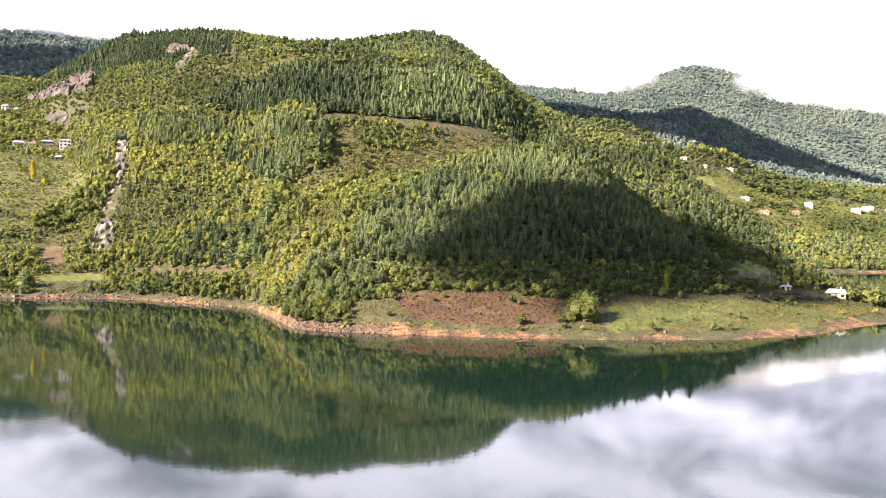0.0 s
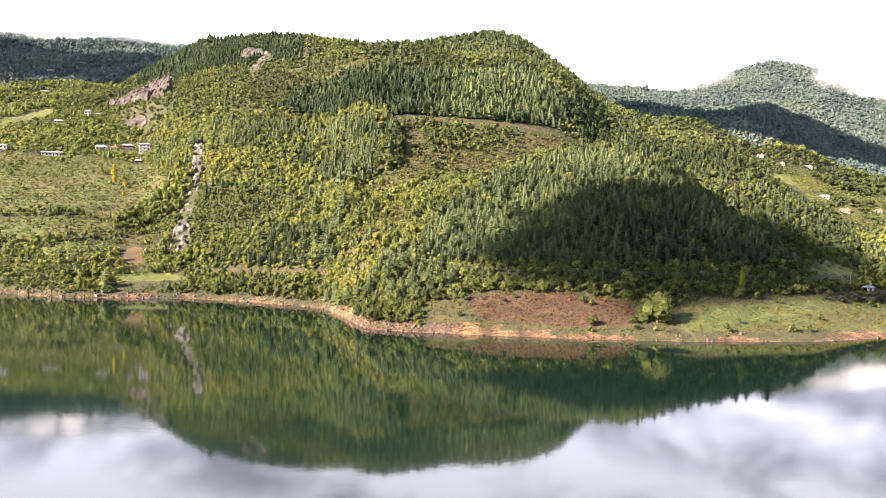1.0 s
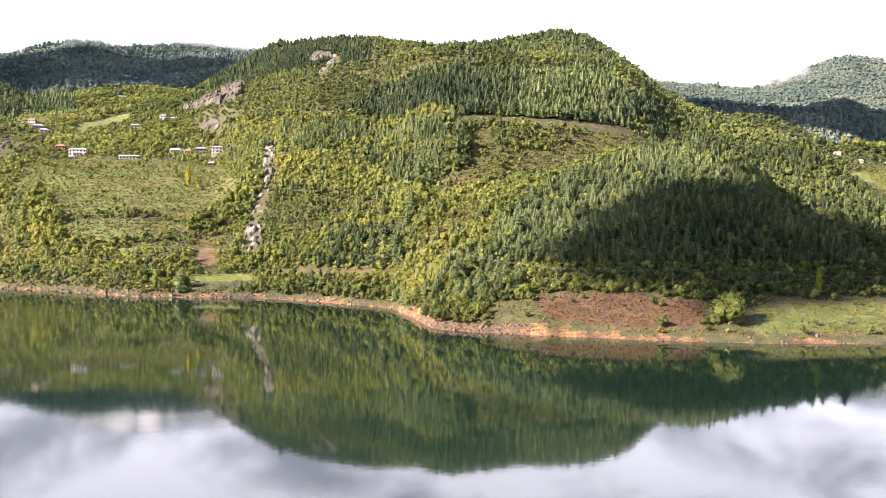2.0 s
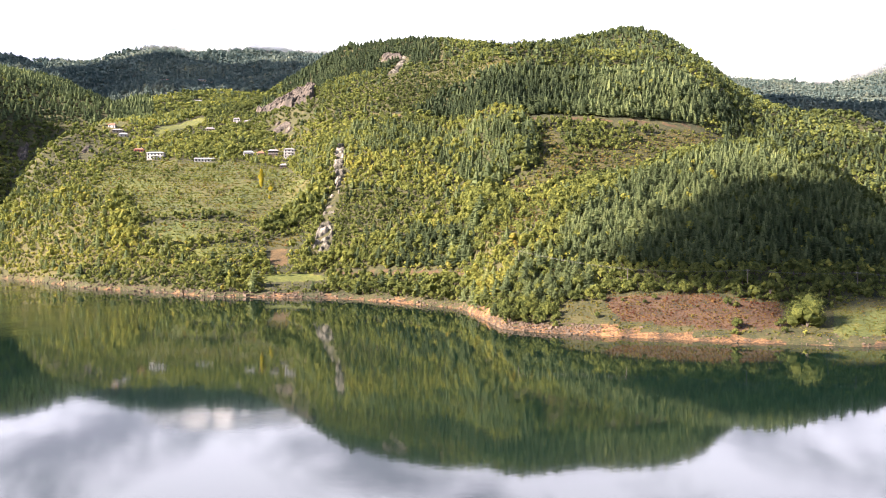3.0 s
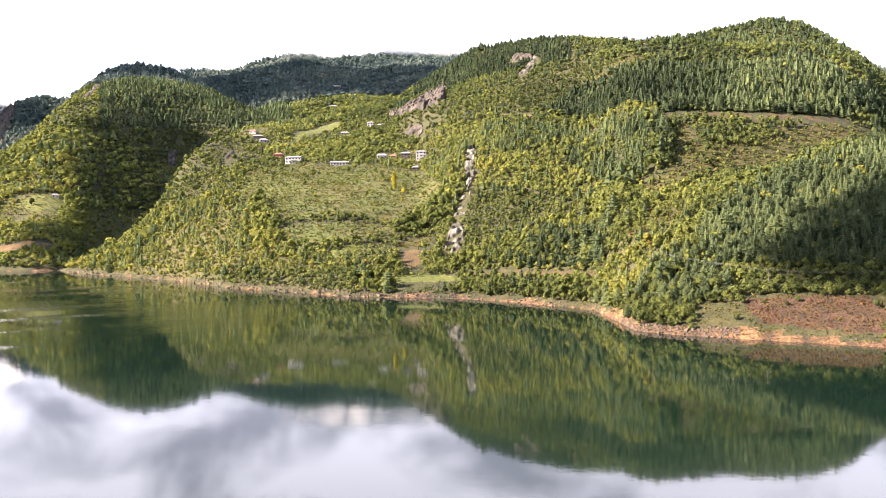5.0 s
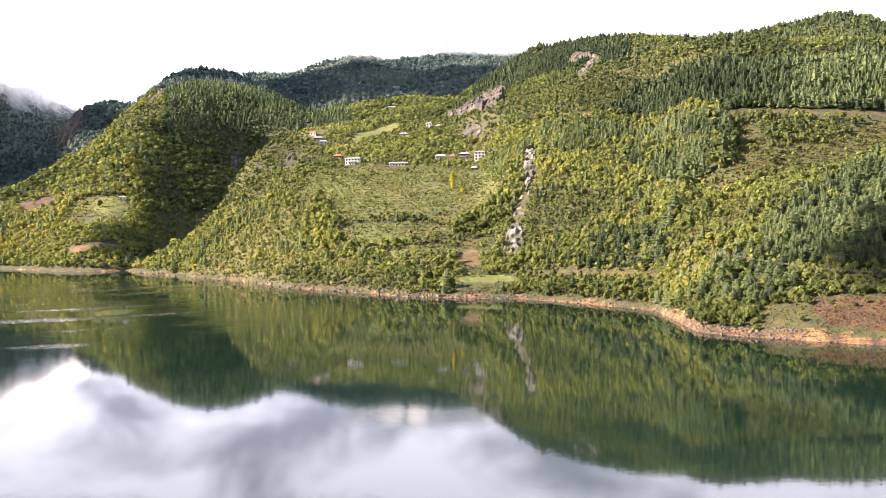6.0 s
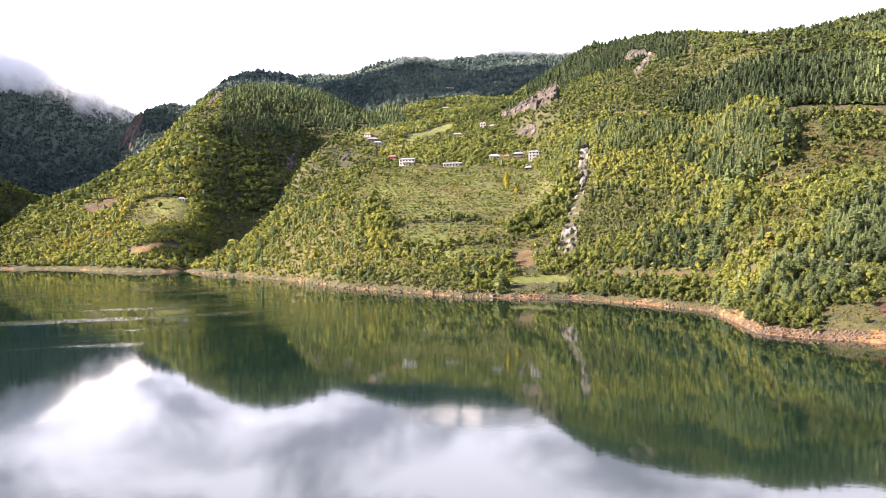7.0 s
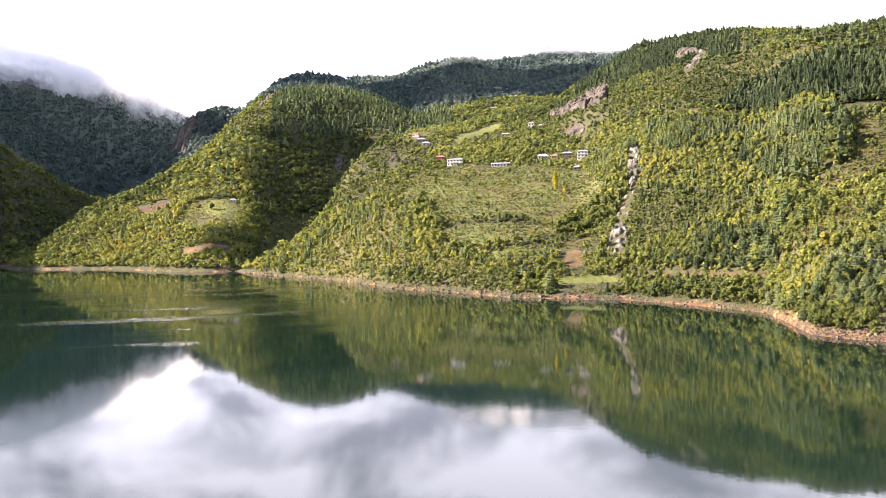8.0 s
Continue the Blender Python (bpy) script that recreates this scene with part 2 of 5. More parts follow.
def build_heights():
    z = np.full((len(AZ), len(RR)), -9.0)
    for lines, woods in MASSES:
        rs, zs = [], []
        for k, line in enumerate(lines):
            a, r, h = (np.array(v, float) for v in zip(*line))
            rr, zz = np.interp(AZ, a, r), np.interp(AZ, a, h)
            width = 0.12 if lines is NEAR_LAND and k == 0 else 1.3
            rs.append(smooth(rr, AZ, width)), zs.append(smooth(zz, AZ, width))
        first, last = lines[0][0][0], lines[0][-1][0]
        for k in range(1, len(rs)):
            rs[k] = np.maximum(rs[k], rs[k - 1] + 6)
            zs[k] = zs[k] - woods * np.clip(zs[k] / 40.0, 0, 1)
        for i, az in enumerate(AZ):
            if first <= az <= last:
                knots = [r[i] for r in rs]
                h = np.interp(RR, [knots[0] - 30, *knots], [zs[0][i] - 10, *[v[i] for v in zs]])
                h[(RR > knots[-1]) | (RR < knots[0] - 30)] = -9.0
                z[i] = np.maximum(z[i], h)
    a, r = np.meshgrid(np.radians(AZ), RR, indexing="ij")
    x, y = r * np.sin(a), r * np.cos(a)
    # soften the folds along each line of sight
    for _ in range(2):
        z[:, 27:-1] = 0.25 * z[:, 26:-2] + 0.5 * z[:, 27:-1] + 0.25 * z[:, 28:]
    rough = np.clip(z / 25, 0, 1) * np.clip(r / 900, 0.4, 3)
    z += rough * (6.5 * fractal(x, y, 130, 3, 3) + 2.0 * fractal(x, y, 32, 11, 3))
    z += np.clip((z + 2) / 4, 0, 1) * np.clip((3.5 - z) / 3, 0, 1) * 0.8 * fractal(x, y, 9, 21, 3)
    # the hillside on which the camera stands
    own = np.where(y > 0, 42.3 - 1.25 * y, 42.3 - 0.3 * y * np.clip((-y) / 60, 0, 1))
    own = np.minimum(own, 190.0) + np.where(y < -20, 3 * fractal(x, y, 60, 31), 0)
    return x, y, np.maximum(z, np.maximum(own, -9.0))


LAND_X, LAND_Y, LAND_Z = build_heights()


def ground_at(x, y):
    """The ground's height at places of the plan."""
    x, y = np.asarray(x, float), np.asarray(y, float)
    i = np.interp(np.degrees(np.arctan2(x, y)), AZ, np.arange(len(AZ)))
    j = np.interp(np.hypot(x, y), RR, np.arange(len(RR)))
    i0, j0 = np.minimum(i.astype(int), len(AZ) - 2), np.minimum(j.astype(int), len(RR) - 2)
    p, q = i - i0, j - j0
    return (LAND_Z[i0, j0] * (1 - p) * (1 - q) + LAND_Z[i0 + 1, j0] * p * (1 - q) + LAND_Z[i0, j0 + 1] * (1 - p) * q + LAND_Z[i0 + 1, j0 + 1] * p * q)

# ---- materials ----
def material(name):
    m = bpy.data.materials.new(name)
    m.use_nodes = True
    t = m.node_tree
    t.nodes.clear()
    return m, t


def finish(t, shader, bump=None, strength=0.4, distance=0.3):
    if bump is not None:
        b = node(t, "ShaderNodeBump", {"Height": bump, "Strength": strength, "Distance": distance})
        t.links.new(b.outputs[0], shader.inputs["Normal"])
    node(t, "ShaderNodeOutputMaterial", {0: shader.outputs[0]})


def noise_at(t, coords, scale, detail=5.0, rough=0.55):
    return node(t, "ShaderNodeTexNoise", {"Vector": coords, "Scale": scale, "Detail": detail, "Roughness": rough}).outputs[0]


def mottled(name, low, high, scale=0.4, rough=0.85, metal=0.0, bump=0.3, distance=0.1):
    """A plain surface with grain and stains at two scales."""
    m, t = material(name)
    where = node(t, "ShaderNodeTexCoord").outputs["Object"]
    big, fine = noise_at(t, where, scale), noise_at(t, where, scale * 9)
    both = node(t, "ShaderNodeMath", {0: big, 1: fine}, operation="MULTIPLY_ADD")
    both.inputs[2].default_value = 0.12
    color = ramp(t, both.outputs[0], [(0.2, low), (0.6, high)])
    s = node(t, "ShaderNodeBsdfPrincipled", {"Base Color": color, "Roughness": rough, "Metallic": metal})
    finish(t, s, fine, bump, distance)
    return m


def foliage(name, stops, patch):
    """Leaves: the tree's tone, which also holds shade on some slopes, leaf by leaf variation, and patches over the
    hillside; light shines through.
    """
    m, t = material(name)
    where = node(t, "ShaderNodeNewGeometry")
    tone = node(t, "ShaderNodeAttribute", attribute_name="tone").outputs["Fac"]
    leaf = where.outputs["Random Per Island"]
    drift = noise_at(t, where.outputs["Position"], patch, 3.0)
    a = node(t, "ShaderNodeMath", {0: leaf, 1: 0.34, 2: tone}, operation="MULTIPLY_ADD").outputs[0]
    b = node(t, "ShaderNodeMath", {0: drift, 1: 0.7, 2: a}, operation="MULTIPLY_ADD").outputs[0]
    c = node(t, "ShaderNodeMath", {0: b, 1: 0.45}, operation="SUBTRACT").outputs[0]
    sprays = noise_at(t, where.outputs["Position"], 1.9, 4.0, 0.72)
    c = node(t, "ShaderNodeMath", {0: sprays, 1: 0.56, 2: c}, operation="MULTIPLY_ADD").outputs[0]
    c = node(t, "ShaderNodeMath", {0: c, 1: 0.36}, operation="SUBTRACT").outputs[0]
    color = ramp(t, c, stops)
    relief = node(t, "ShaderNodeBump", {"Height": sprays, "Strength": 1.0, "Distance": 1.0}).outputs[0]
    d = node(t, "ShaderNodeBsdfDiffuse", {"Color": color, "Roughness": 0.6, "Normal": relief})
    s = node(t, "ShaderNodeBsdfTranslucent", {"Color": color})
    x = node(t, "ShaderNodeMixShader", {0: 0.42, 1: d.outputs[0], 2: s.outputs[0]})
    finish(t, x)
    return m


LEAVES = foliage("broad_leaves", [(0.0, (0.088, 0.112, 0.040)), (0.25, (0.190, 0.222, 0.064)), (0.5, (0.300, 0.320, 0.080)), (0.75, (0.43, 0.395, 0.085)), (0.92, (0.40, 0.275, 0.075)), (1.0, (0.32, 0.18, 0.065))], 0.012)
NEEDLES = foliage("pine_needles", [(0.0, (0.070, 0.098, 0.052)), (0.36, (0.190, 0.240, 0.108)), (0.70, (0.315, 0.36, 0.145)), (1.0, (0.36, 0.37, 0.13))], 0.015)
# far woods: distance haze is mixed into these paler, bluer leaf colours
HAZED_MOUNTAIN = foliage("hazed_mountain_woods", [(0.0, (0.085, 0.130, 0.122)), (0.4, (0.185, 0.235, 0.195)), (0.75, (0.31, 0.322, 0.205)), (1.0, (0.36, 0.315, 0.17))], 0.006)
GOLD = foliage("golden_leaves", [(0.0, (0.32, 0.27, 0.03)), (0.5, (0.46, 0.40, 0.045)), (1.0, (0.55, 0.47, 0.06))], 0.05)
LIME = foliage("lime_leaves", [(0.0, (0.17, 0.22, 0.02)), (0.5, (0.27, 0.33, 0.03)), (1.0, (0.36, 0.39, 0.04))], 0.05)
TUFTS = foliage("dry_grass_tufts", [(0.0, (0.12, 0.155, 0.034)), (0.45, (0.215, 0.20, 0.052)), (0.75, (0.22, 0.14, 0.055)), (1.0, (0.15, 0.060, 0.038))], 0.03)
THORN = foliage("bare_twigs", [(0.0, (0.05, 0.055, 0.042)), (0.5, (0.125, 0.125, 0.085)), (1.0, (0.21, 0.19, 0.12))], 0.05)
BARK = mottled("bark", (0.045, 0.034, 0.026), (0.15, 0.125, 0.10), 2.0)
WOOD = mottled("weathered_wood", (0.10, 0.085, 0.07), (0.27, 0.24, 0.20), 1.5)
PLASTER = mottled("white_plaster", (0.40, 0.385, 0.355), (0.60, 0.59, 0.56), 0.7, 0.8, 0.0, 0.15, 0.02)
CREAM = mottled("cream_plaster", (0.26, 0.21, 0.125), (0.42, 0.35, 0.22), 0.7, 0.8, 0.0, 0.15, 0.02)
RED_WALL = mottled("red_paint", (0.26, 0.075, 0.055), (0.42, 0.13, 0.10), 0.7, 0.8, 0.0, 0.15, 0.02)
DARK_BOARD = mottled("dark_boards", (0.05, 0.038, 0.03), (0.14, 0.11, 0.085), 1.0)
TIN_ROOF = mottled("pale_sheet_roof", (0.28, 0.285, 0.29), (0.50, 0.50, 0.495), 0.5, 0.5, 0.2, 0.1, 0.02)
TILE_ROOF = mottled("clay_tile_roof", (0.20, 0.09, 0.055), (0.40, 0.19, 0.12), 0.8)
GREY_ROOF = mottled("grey_roof", (0.16, 0.155, 0.15), (0.36, 0.35, 0.34), 0.6)
CONCRETE = mottled("concrete", (0.26, 0.25, 0.235), (0.46, 0.45, 0.42), 0.8)
WIRE = mottled("cable_metal", (0.10, 0.10, 0.10), (0.22, 0.22, 0.22), 4.0, 0.5, 0.6)
STONE = mottled("shore_stone", (0.055, 0.040, 0.027), (0.20, 0.148, 0.10), 0.6)
CLOUD = mottled("cloud_white", (0.80, 0.80, 0.82), (0.90, 0.90, 0.90), 0.01, 1.0, 0.0, 0.0, 1.0)
GLASS, _t = material("window_glass")
finish(_t, node(_t, "ShaderNodeBsdfPrincipled", {"Base Color": (0.02, 0.025, 0.03, 1), "Roughness": 0.08, "IOR": 1.5}))


def rock_material(name, low, mid, high):
    m, t = material(name)
    where = node(t, "ShaderNodeNewGeometry").outputs["Position"]
    long = node(t, "ShaderNodeVectorMath", {0: where, 1: (1.0, 1.0, 0.35)}, operation="MULTIPLY").outputs[0]
    big, fine = noise_at(t, long, 0.10, 6), noise_at(t, long, 0.7, 6, 0.65)
    both = node(t, "ShaderNodeMath", {0: big, 1: fine}, operation="ADD").outputs[0]
    half = node(t, "ShaderNodeMath", {0: both, 1: 0.5}, operation="MULTIPLY").outputs[0]
    color = ramp(t, half, [(0.40, low), (0.50, mid), (0.60, high)])
    s = node(t, "ShaderNodeBsdfPrincipled", {"Base Color": color, "Roughness": 0.9})
    finish(t, s, fine, 0.8, 1.0)
    return m


WHITE_ROCK = rock_material("pale_limestone", (0.03, 0.03, 0.018), (0.105, 0.096, 0.072), (0.27, 0.25, 0.20))
BROWN_ROCK = rock_material("brown_rock", (0.02, 0.018, 0.013), (0.062, 0.052, 0.040), (0.15, 0.122, 0.096))


def land_material():
    """Scrub, dry grass, meadow, tilled soil, bracken, bank earth and rock, laid out by the plan."""
    m, t = material("hillside")
    g = node(t, "ShaderNodeNewGeometry").outputs["Position"]
    big, mid, fine = noise_at(t, g, 0.02, 5), noise_at(t, g, 0.16, 6, 0.65), noise_at(t, g, 1.1, 5, 0.65)
    speck = node(t, "ShaderNodeMath", {0: mid, 1: fine}, operation="ADD").outputs[0]
    speck = node(t, "ShaderNodeMath", {0: speck, 1: 0.5}, operation="MULTIPLY").outputs[0]
    color = ramp(t, speck, [(0.38, (0.018, 0.023, 0.007)), (0.5, (0.048, 0.050, 0.014)), (0.64, (0.095, 0.080, 0.026))])
    kinds = {
        # far ground: bluish, with the distance haze put into its colour
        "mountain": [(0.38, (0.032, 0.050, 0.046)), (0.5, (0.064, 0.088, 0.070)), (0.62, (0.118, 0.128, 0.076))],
        "pasture": [(0.38, (0.030, 0.036, 0.008)), (0.5, (0.070, 0.071, 0.016)), (0.62, (0.125, 0.103, 0.027))],
        "meadow": [(0.36, (0.050, 0.068, 0.010)), (0.5, (0.108, 0.124, 0.018)), (0.64, (0.175, 0.172, 0.034))],
        "dry": [(0.3, (0.028, 0.031, 0.008)), (0.5, (0.068, 0.064, 0.017)), (0.7, (0.130, 0.102, 0.030))],
        "bracken": [(0.38, (0.024, 0.019, 0.009)), (0.5, (0.062, 0.032, 0.016)), (0.64, (0.12, 0.075, 0.036))],
        "soil": [(0.36, (0.048, 0.030, 0.011)), (0.5, (0.122, 0.074, 0.026)), (0.64, (0.20, 0.125, 0.048))],
        "bank": [(0.40, (0.024, 0.018, 0.010)), (0.5, (0.115, 0.062, 0.026)), (0.60, (0.27, 0.155, 0.066))],
        "track": [(0.36, (0.04, 0.026, 0.011)), (0.6, (0.105, 0.064, 0.026))],
    }
    for kind, stops in kinds.items():
        mask = node(t, "ShaderNodeAttribute", attribute_name=kind).outputs["Fac"]
        edge = node(t, "ShaderNodeMath", {0: mid, 1: 0.9, 2: mask}, operation="MULTIPLY_ADD").outputs[0]
        sharp = ramp(t, edge, [(0.80, (0, 0, 0)), (0.98, (1, 1, 1))])
        laid = ramp(t, speck, stops)
        if kind == "pasture":
            patchy = ramp(t, noise_at(t, g, 0.035, 4, 0.6), [(0.42, (0, 0, 0)), (0.58, (1, 1, 1))])
            laid = mix(t, patchy, laid, ramp(t, speck, [(0.38, (0.032, 0.048, 0.009)), (0.5, (0.074, 0.094, 0.017)), (0.62, (0.130, 0.138, 0.030))]))
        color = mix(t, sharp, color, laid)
    tint = ramp(t, big, [(0.35, (0.82, 0.88, 0.85)), (0.65, (1.15, 1.08, 1.0))])
    color = mix(t, 0.8, color, tint, "MULTIPLY")
    s = node(t, "ShaderNodeBsdfPrincipled", {"Base Color": color, "Roughness": 0.95})
    finish(t, s, speck, 0.9, 1.2)
    return m


LAND = land_material()


def water_material():
    m, t = material("lake_water")
    g = node(t, "ShaderNodeNewGeometry").outputs["Position"]
    flat = node(t, "ShaderNodeVectorMath", {0: g, 1: (1.0, 1.0, 0.0)}, operation="MULTIPLY").outputs[0]
    swell = noise_at(t, flat, 0.05, 2.0)
    ripple = noise_at(t, flat, 0.55, 3.0)
    # a light breeze roughens streaks of the water off the far cove
    across = node(t, "ShaderNodeVectorMath", {0: flat, 1: (0.67, 0.74, 0.0)}, operation="DOT_PRODUCT").outputs["Value"]
    along = node(t, "ShaderNodeVectorMath", {0: flat, 1: (-0.74, 0.67, 0.0)}, operation="DOT_PRODUCT").outputs["Value"]
    wide = node(t, "ShaderNodeMath", {0: across, 1: 0.22}, operation="MULTIPLY").outputs[0]
    long = node(t, "ShaderNodeCombineXYZ", {0: wide, 1: along}).outputs[0]
    streak = ramp(t, noise_at(t, long, 0.035, 4.0), [(0.50, (0, 0, 0)), (0.68, (1, 1, 1))])
    apart = node(t, "ShaderNodeVectorMath", {0: flat, 1: (-420.0, 370.0, 0.0)}, operation="DISTANCE").outputs["Value"]
    near = node(t, "ShaderNodeMapRange", {0: apart, 1: 110.0, 2: 260.0, 3: 1.0, 4: 0.0}).outputs[0]
    breeze = node(t, "ShaderNodeMath", {0: streak, 1: near}, operation="MULTIPLY").outputs[0]
    amount = node(t, "ShaderNodeMath", {0: breeze, 1: 22.0, 2: 0.4}, operation="MULTIPLY_ADD").outputs[0]
    small = node(t, "ShaderNodeMath", {0: ripple, 1: amount}, operation="MULTIPLY").outputs[0]
    waves = node(t, "ShaderNodeMath", {0: swell, 1: 1.0, 2: small}, operation="MULTIPLY_ADD").outputs[0]
    depth = ramp(t, swell, [(0.3, (0.003, 0.011, 0.008)), (0.7, (0.005, 0.016, 0.009))])
    s = node(t, "ShaderNodeBsdfPrincipled", {"Base Color": depth, "Roughness": 0.04, "IOR": 1.5})
    finish(t, s, waves, 0.10, 0.10)
    return m


WATER = water_material()

# ---- the houses: place, width, depth, storeys, walls, roof, turn, look ----
HOUSES = [
    (-450, 783, 15.0, 9.0, 2, PLASTER, TIN_ROOF, 18, "white two-storey house with a pale low roof", dict(bays=5, rise=1.2, balcony=True)),
    (-481, 806, 8.5, 7.0, 1, RED_WALL, TILE_ROOF, 22, "small red-walled house with a clay roof", dict(bays=3, rise=1.5)),
    (-401, 782, 17.0, 6.0, 1, PLASTER, TIN_ROOF, 24, "long low white shed with pale roof", dict(bays=6, rise=1.0, hip=0.3)),
    (-321, 789, 9.5, 8.5, 3, PLASTER, GREY_ROOF, 20, "white three-storey house with rows of windows", dict(bays=3, rise=1.3, balcony=True, tall=2.6)),
    (-341, 800, 9.0, 7.0, 2, DARK_BOARD, GREY_ROOF, 20, "dark boarded timber house with a grey roof", dict(bays=3, tall=2.4)),
    (-366, 801, 9.5, 6.5, 1, PLASTER, TIN_ROOF, 24, "single-storey white house with bright roof", dict(bays=3, rise=1.8)),
    (-353, 799, 6.0, 5.0, 1, CREAM, TILE_ROOF, 15, "small cream house with a clay tile roof", dict(bays=2)),
    (-542, 867, 10.0, 7.0, 1, WOOD, GREY_ROOF, 30, "weathered farmhouse with a grey slab roof", dict(bays=3)),
    (-530, 858, 8.0, 6.0, 1, CONCRETE, TIN_ROOF, 36, "grey farm shed with pale sheet roof", dict(bays=2)),
    (-556, 880, 7.0, 5.0, 1, PLASTER, TILE_ROOF, 10, "small white farmhouse with a clay roof", dict(bays=2)),
    (-467, 925, 9.0, 6.0, 1, CREAM, GREY_ROOF, 24, "low cream house under a grey roof", dict(bays=3)),
    (-459, 974, 7.0, 6.0, 2, PLASTER, GREY_ROOF, 20, "narrow white two-storey hillside house", dict(bays=2, tall=2.5)),
    (-440, 962, 8.0, 6.0, 1, WOOD, GREY_ROOF, 14, "wooden hillside cottage with a grey roof", dict(bays=2)),
    (-312, 754, 6.0, 5.0, 1, DARK_BOARD, GREY_ROOF, 18, "dark wooden barn among orchard trees", dict(bays=2)),
    (190, 447, 8.8, 7.0, 1, CREAM, TIN_ROOF, -26, "cream lakeside house with pale sheet roof and porch", dict(bays=3, rise=1.7, hip=1.6, porch=True)),
    (157, 424, 4.5, 3.5, 1, PLASTER, TIN_ROOF, -20, "little white outbuilding behind bare bushes", dict(bays=2, rise=0.7, tall=2.2)),
    (341, 1054, 10.0, 7.0, 1, PLASTER, TIN_ROOF, -16, "white single-storey house above green field", dict(bays=3)),
    (349, 1013, 11.0, 7.0, 1, CREAM, TILE_ROOF, -18, "cream farmhouse with a clay tile roof", dict(bays=4)),
    (424, 1081, 9.0, 8.0, 2, PLASTER, TIN_ROOF, -20, "tall white house standing among orchards", dict(bays=3)),
    (493, 1112, 11.0, 8.0, 2, PLASTER, TIN_ROOF, -24, "broad white house beside golden trees", dict(bays=4)),
    (514, 1128, 13.0, 9.0, 2, PLASTER, TIN_ROOF, -20, "long white building with a pale roof", dict(bays=5)),
    (303, 1179, 8.0, 7.0, 1, PLASTER, TILE_ROOF, -14, "white cottage between pale autumn trees", dict(bays=2)),
    (323, 1160, 9.0, 7.0, 1, CREAM, GREY_ROOF, -14, "cream cottage below the ridge trees", dict(bays=3)),
    (364, 1190, 10.0, 7.0, 1, PLASTER, GREY_ROOF, -10, "white cottage beside a bright meadow", dict(bays=3)),
    (407, 1244, 10.0, 7.0, 1, WOOD, GREY_ROOF, -18, "wooden cottage at the forest edge", dict(bays=3)),
    (390, 1030, 8.0, 6.0, 1, WOOD, TILE_ROOF, -18, "small brown farm shed in the orchard", dict(bays=2)),
    (-134, 883, 9.0, 6.0, 1, WOOD, TILE_ROOF, 8, "brown hilltop cabin with a clay roof", dict(bays=3)),
    (-755, 797, 7.0, 6.0, 1, PLASTER, GREY_ROOF, 44, "small white hut beside the green meadow", dict(bays=2)),
    (-984, 1749, 16.0, 10.0, 2, PLASTER, TILE_ROOF, 28, "distant white mountain house with red roof", dict(bays=3)),
    (-945, 1723, 14.0, 10.0, 1, PLASTER, TIN_ROOF, 28, "distant white mountain house with pale roof", dict(bays=3)),
    (-937, 1819, 18.0, 10.0, 2, CREAM, TIN_ROOF, 24, "distant cream mountain house with pale roof", dict(bays=3)),
    (-876, 1712, 15.0, 10.0, 2, PLASTER, TIN_ROOF, 24, "distant white mountain house with pale roof", dict(bays=3)),
    (-760, 1459, 14.0, 9.0, 1, PLASTER, TIN_ROOF, 24, "distant white farmhouse on the slope", dict(bays=3)),
    (-1184, 1824, 12.0, 9.0, 2, PLASTER, GREY_ROOF, 30, "distant white house at the forest edge", dict(bays=3)),
    (-909, 1816, 10.0, 8.0, 1, CREAM, GREY_ROOF, 24, "distant cream cottage in the mountain village", dict(bays=2)),
    (1143, 2683, 20.0, 12.0, 2, PLASTER, TIN_ROOF, -24, "distant white house on the mountain terrace", dict(bays=3)),
    (1182, 2698, 16.0, 12.0, 1, PLASTER, TIN_ROOF, -24, "distant white farm building on mountain terrace", dict(bays=3)),
]

# ---- cover of the land, as plots of the plan (metres east and north of the lookout) ----
TERRACES = [[(-467, 727), (-457, 771), (-411, 777), (-364, 778), (-308, 751), (-246, 647), (-264, 591), (-297, 595), (-344, 579), (-377, 602), (-429, 650)],
            [(-340, 573), (-306, 577), (-266, 585), (-256, 573), (-263, 551), (-291, 533), (-325, 546)], [(-279, 526), (-251, 551), (-235, 515), (-258, 500)],
            [(317, 1149), (486, 1263), (552, 1172), (430, 912), (358, 926), (317, 1034)]]
PASTURE = [[(-640, 900), (-605, 960), (-565, 940), (-545, 884), (-549, 855), (-590, 850)], [(-740, 695), (-789, 757), (-787, 777), (-759, 814), (-677, 724), (-695, 692)],
           [(-735, 800), (-732, 918), (-686, 844), (-526, 628), (-674, 729)], [(131, 429), (201, 543), (161, 443), (129, 419)], [(345, 1150), (407, 1209), (382, 1156), (337, 1112)],
           [(62, 364), (122, 387), (186, 425), (201, 425), (145, 362), (61, 336)]]
MEADOW = [[(130, 422), (139, 433), (190, 551), (198, 547), (159, 441), (138, 423)], [(-215, 489), (-184, 502), (-176, 490), (-208, 472)], [(-513, 885), (-536, 985), (-533, 1049), (-509, 992), (-498, 915), (-498, 870)], [(-778, 768), (-761, 810), (-723, 776), (-720, 741), (-748, 735)],
          [(293, 1101), (371, 1166), (371, 1125), (317, 1052)], [(314, 1043), (342, 1065), (336, 1045), (317, 1033)]]
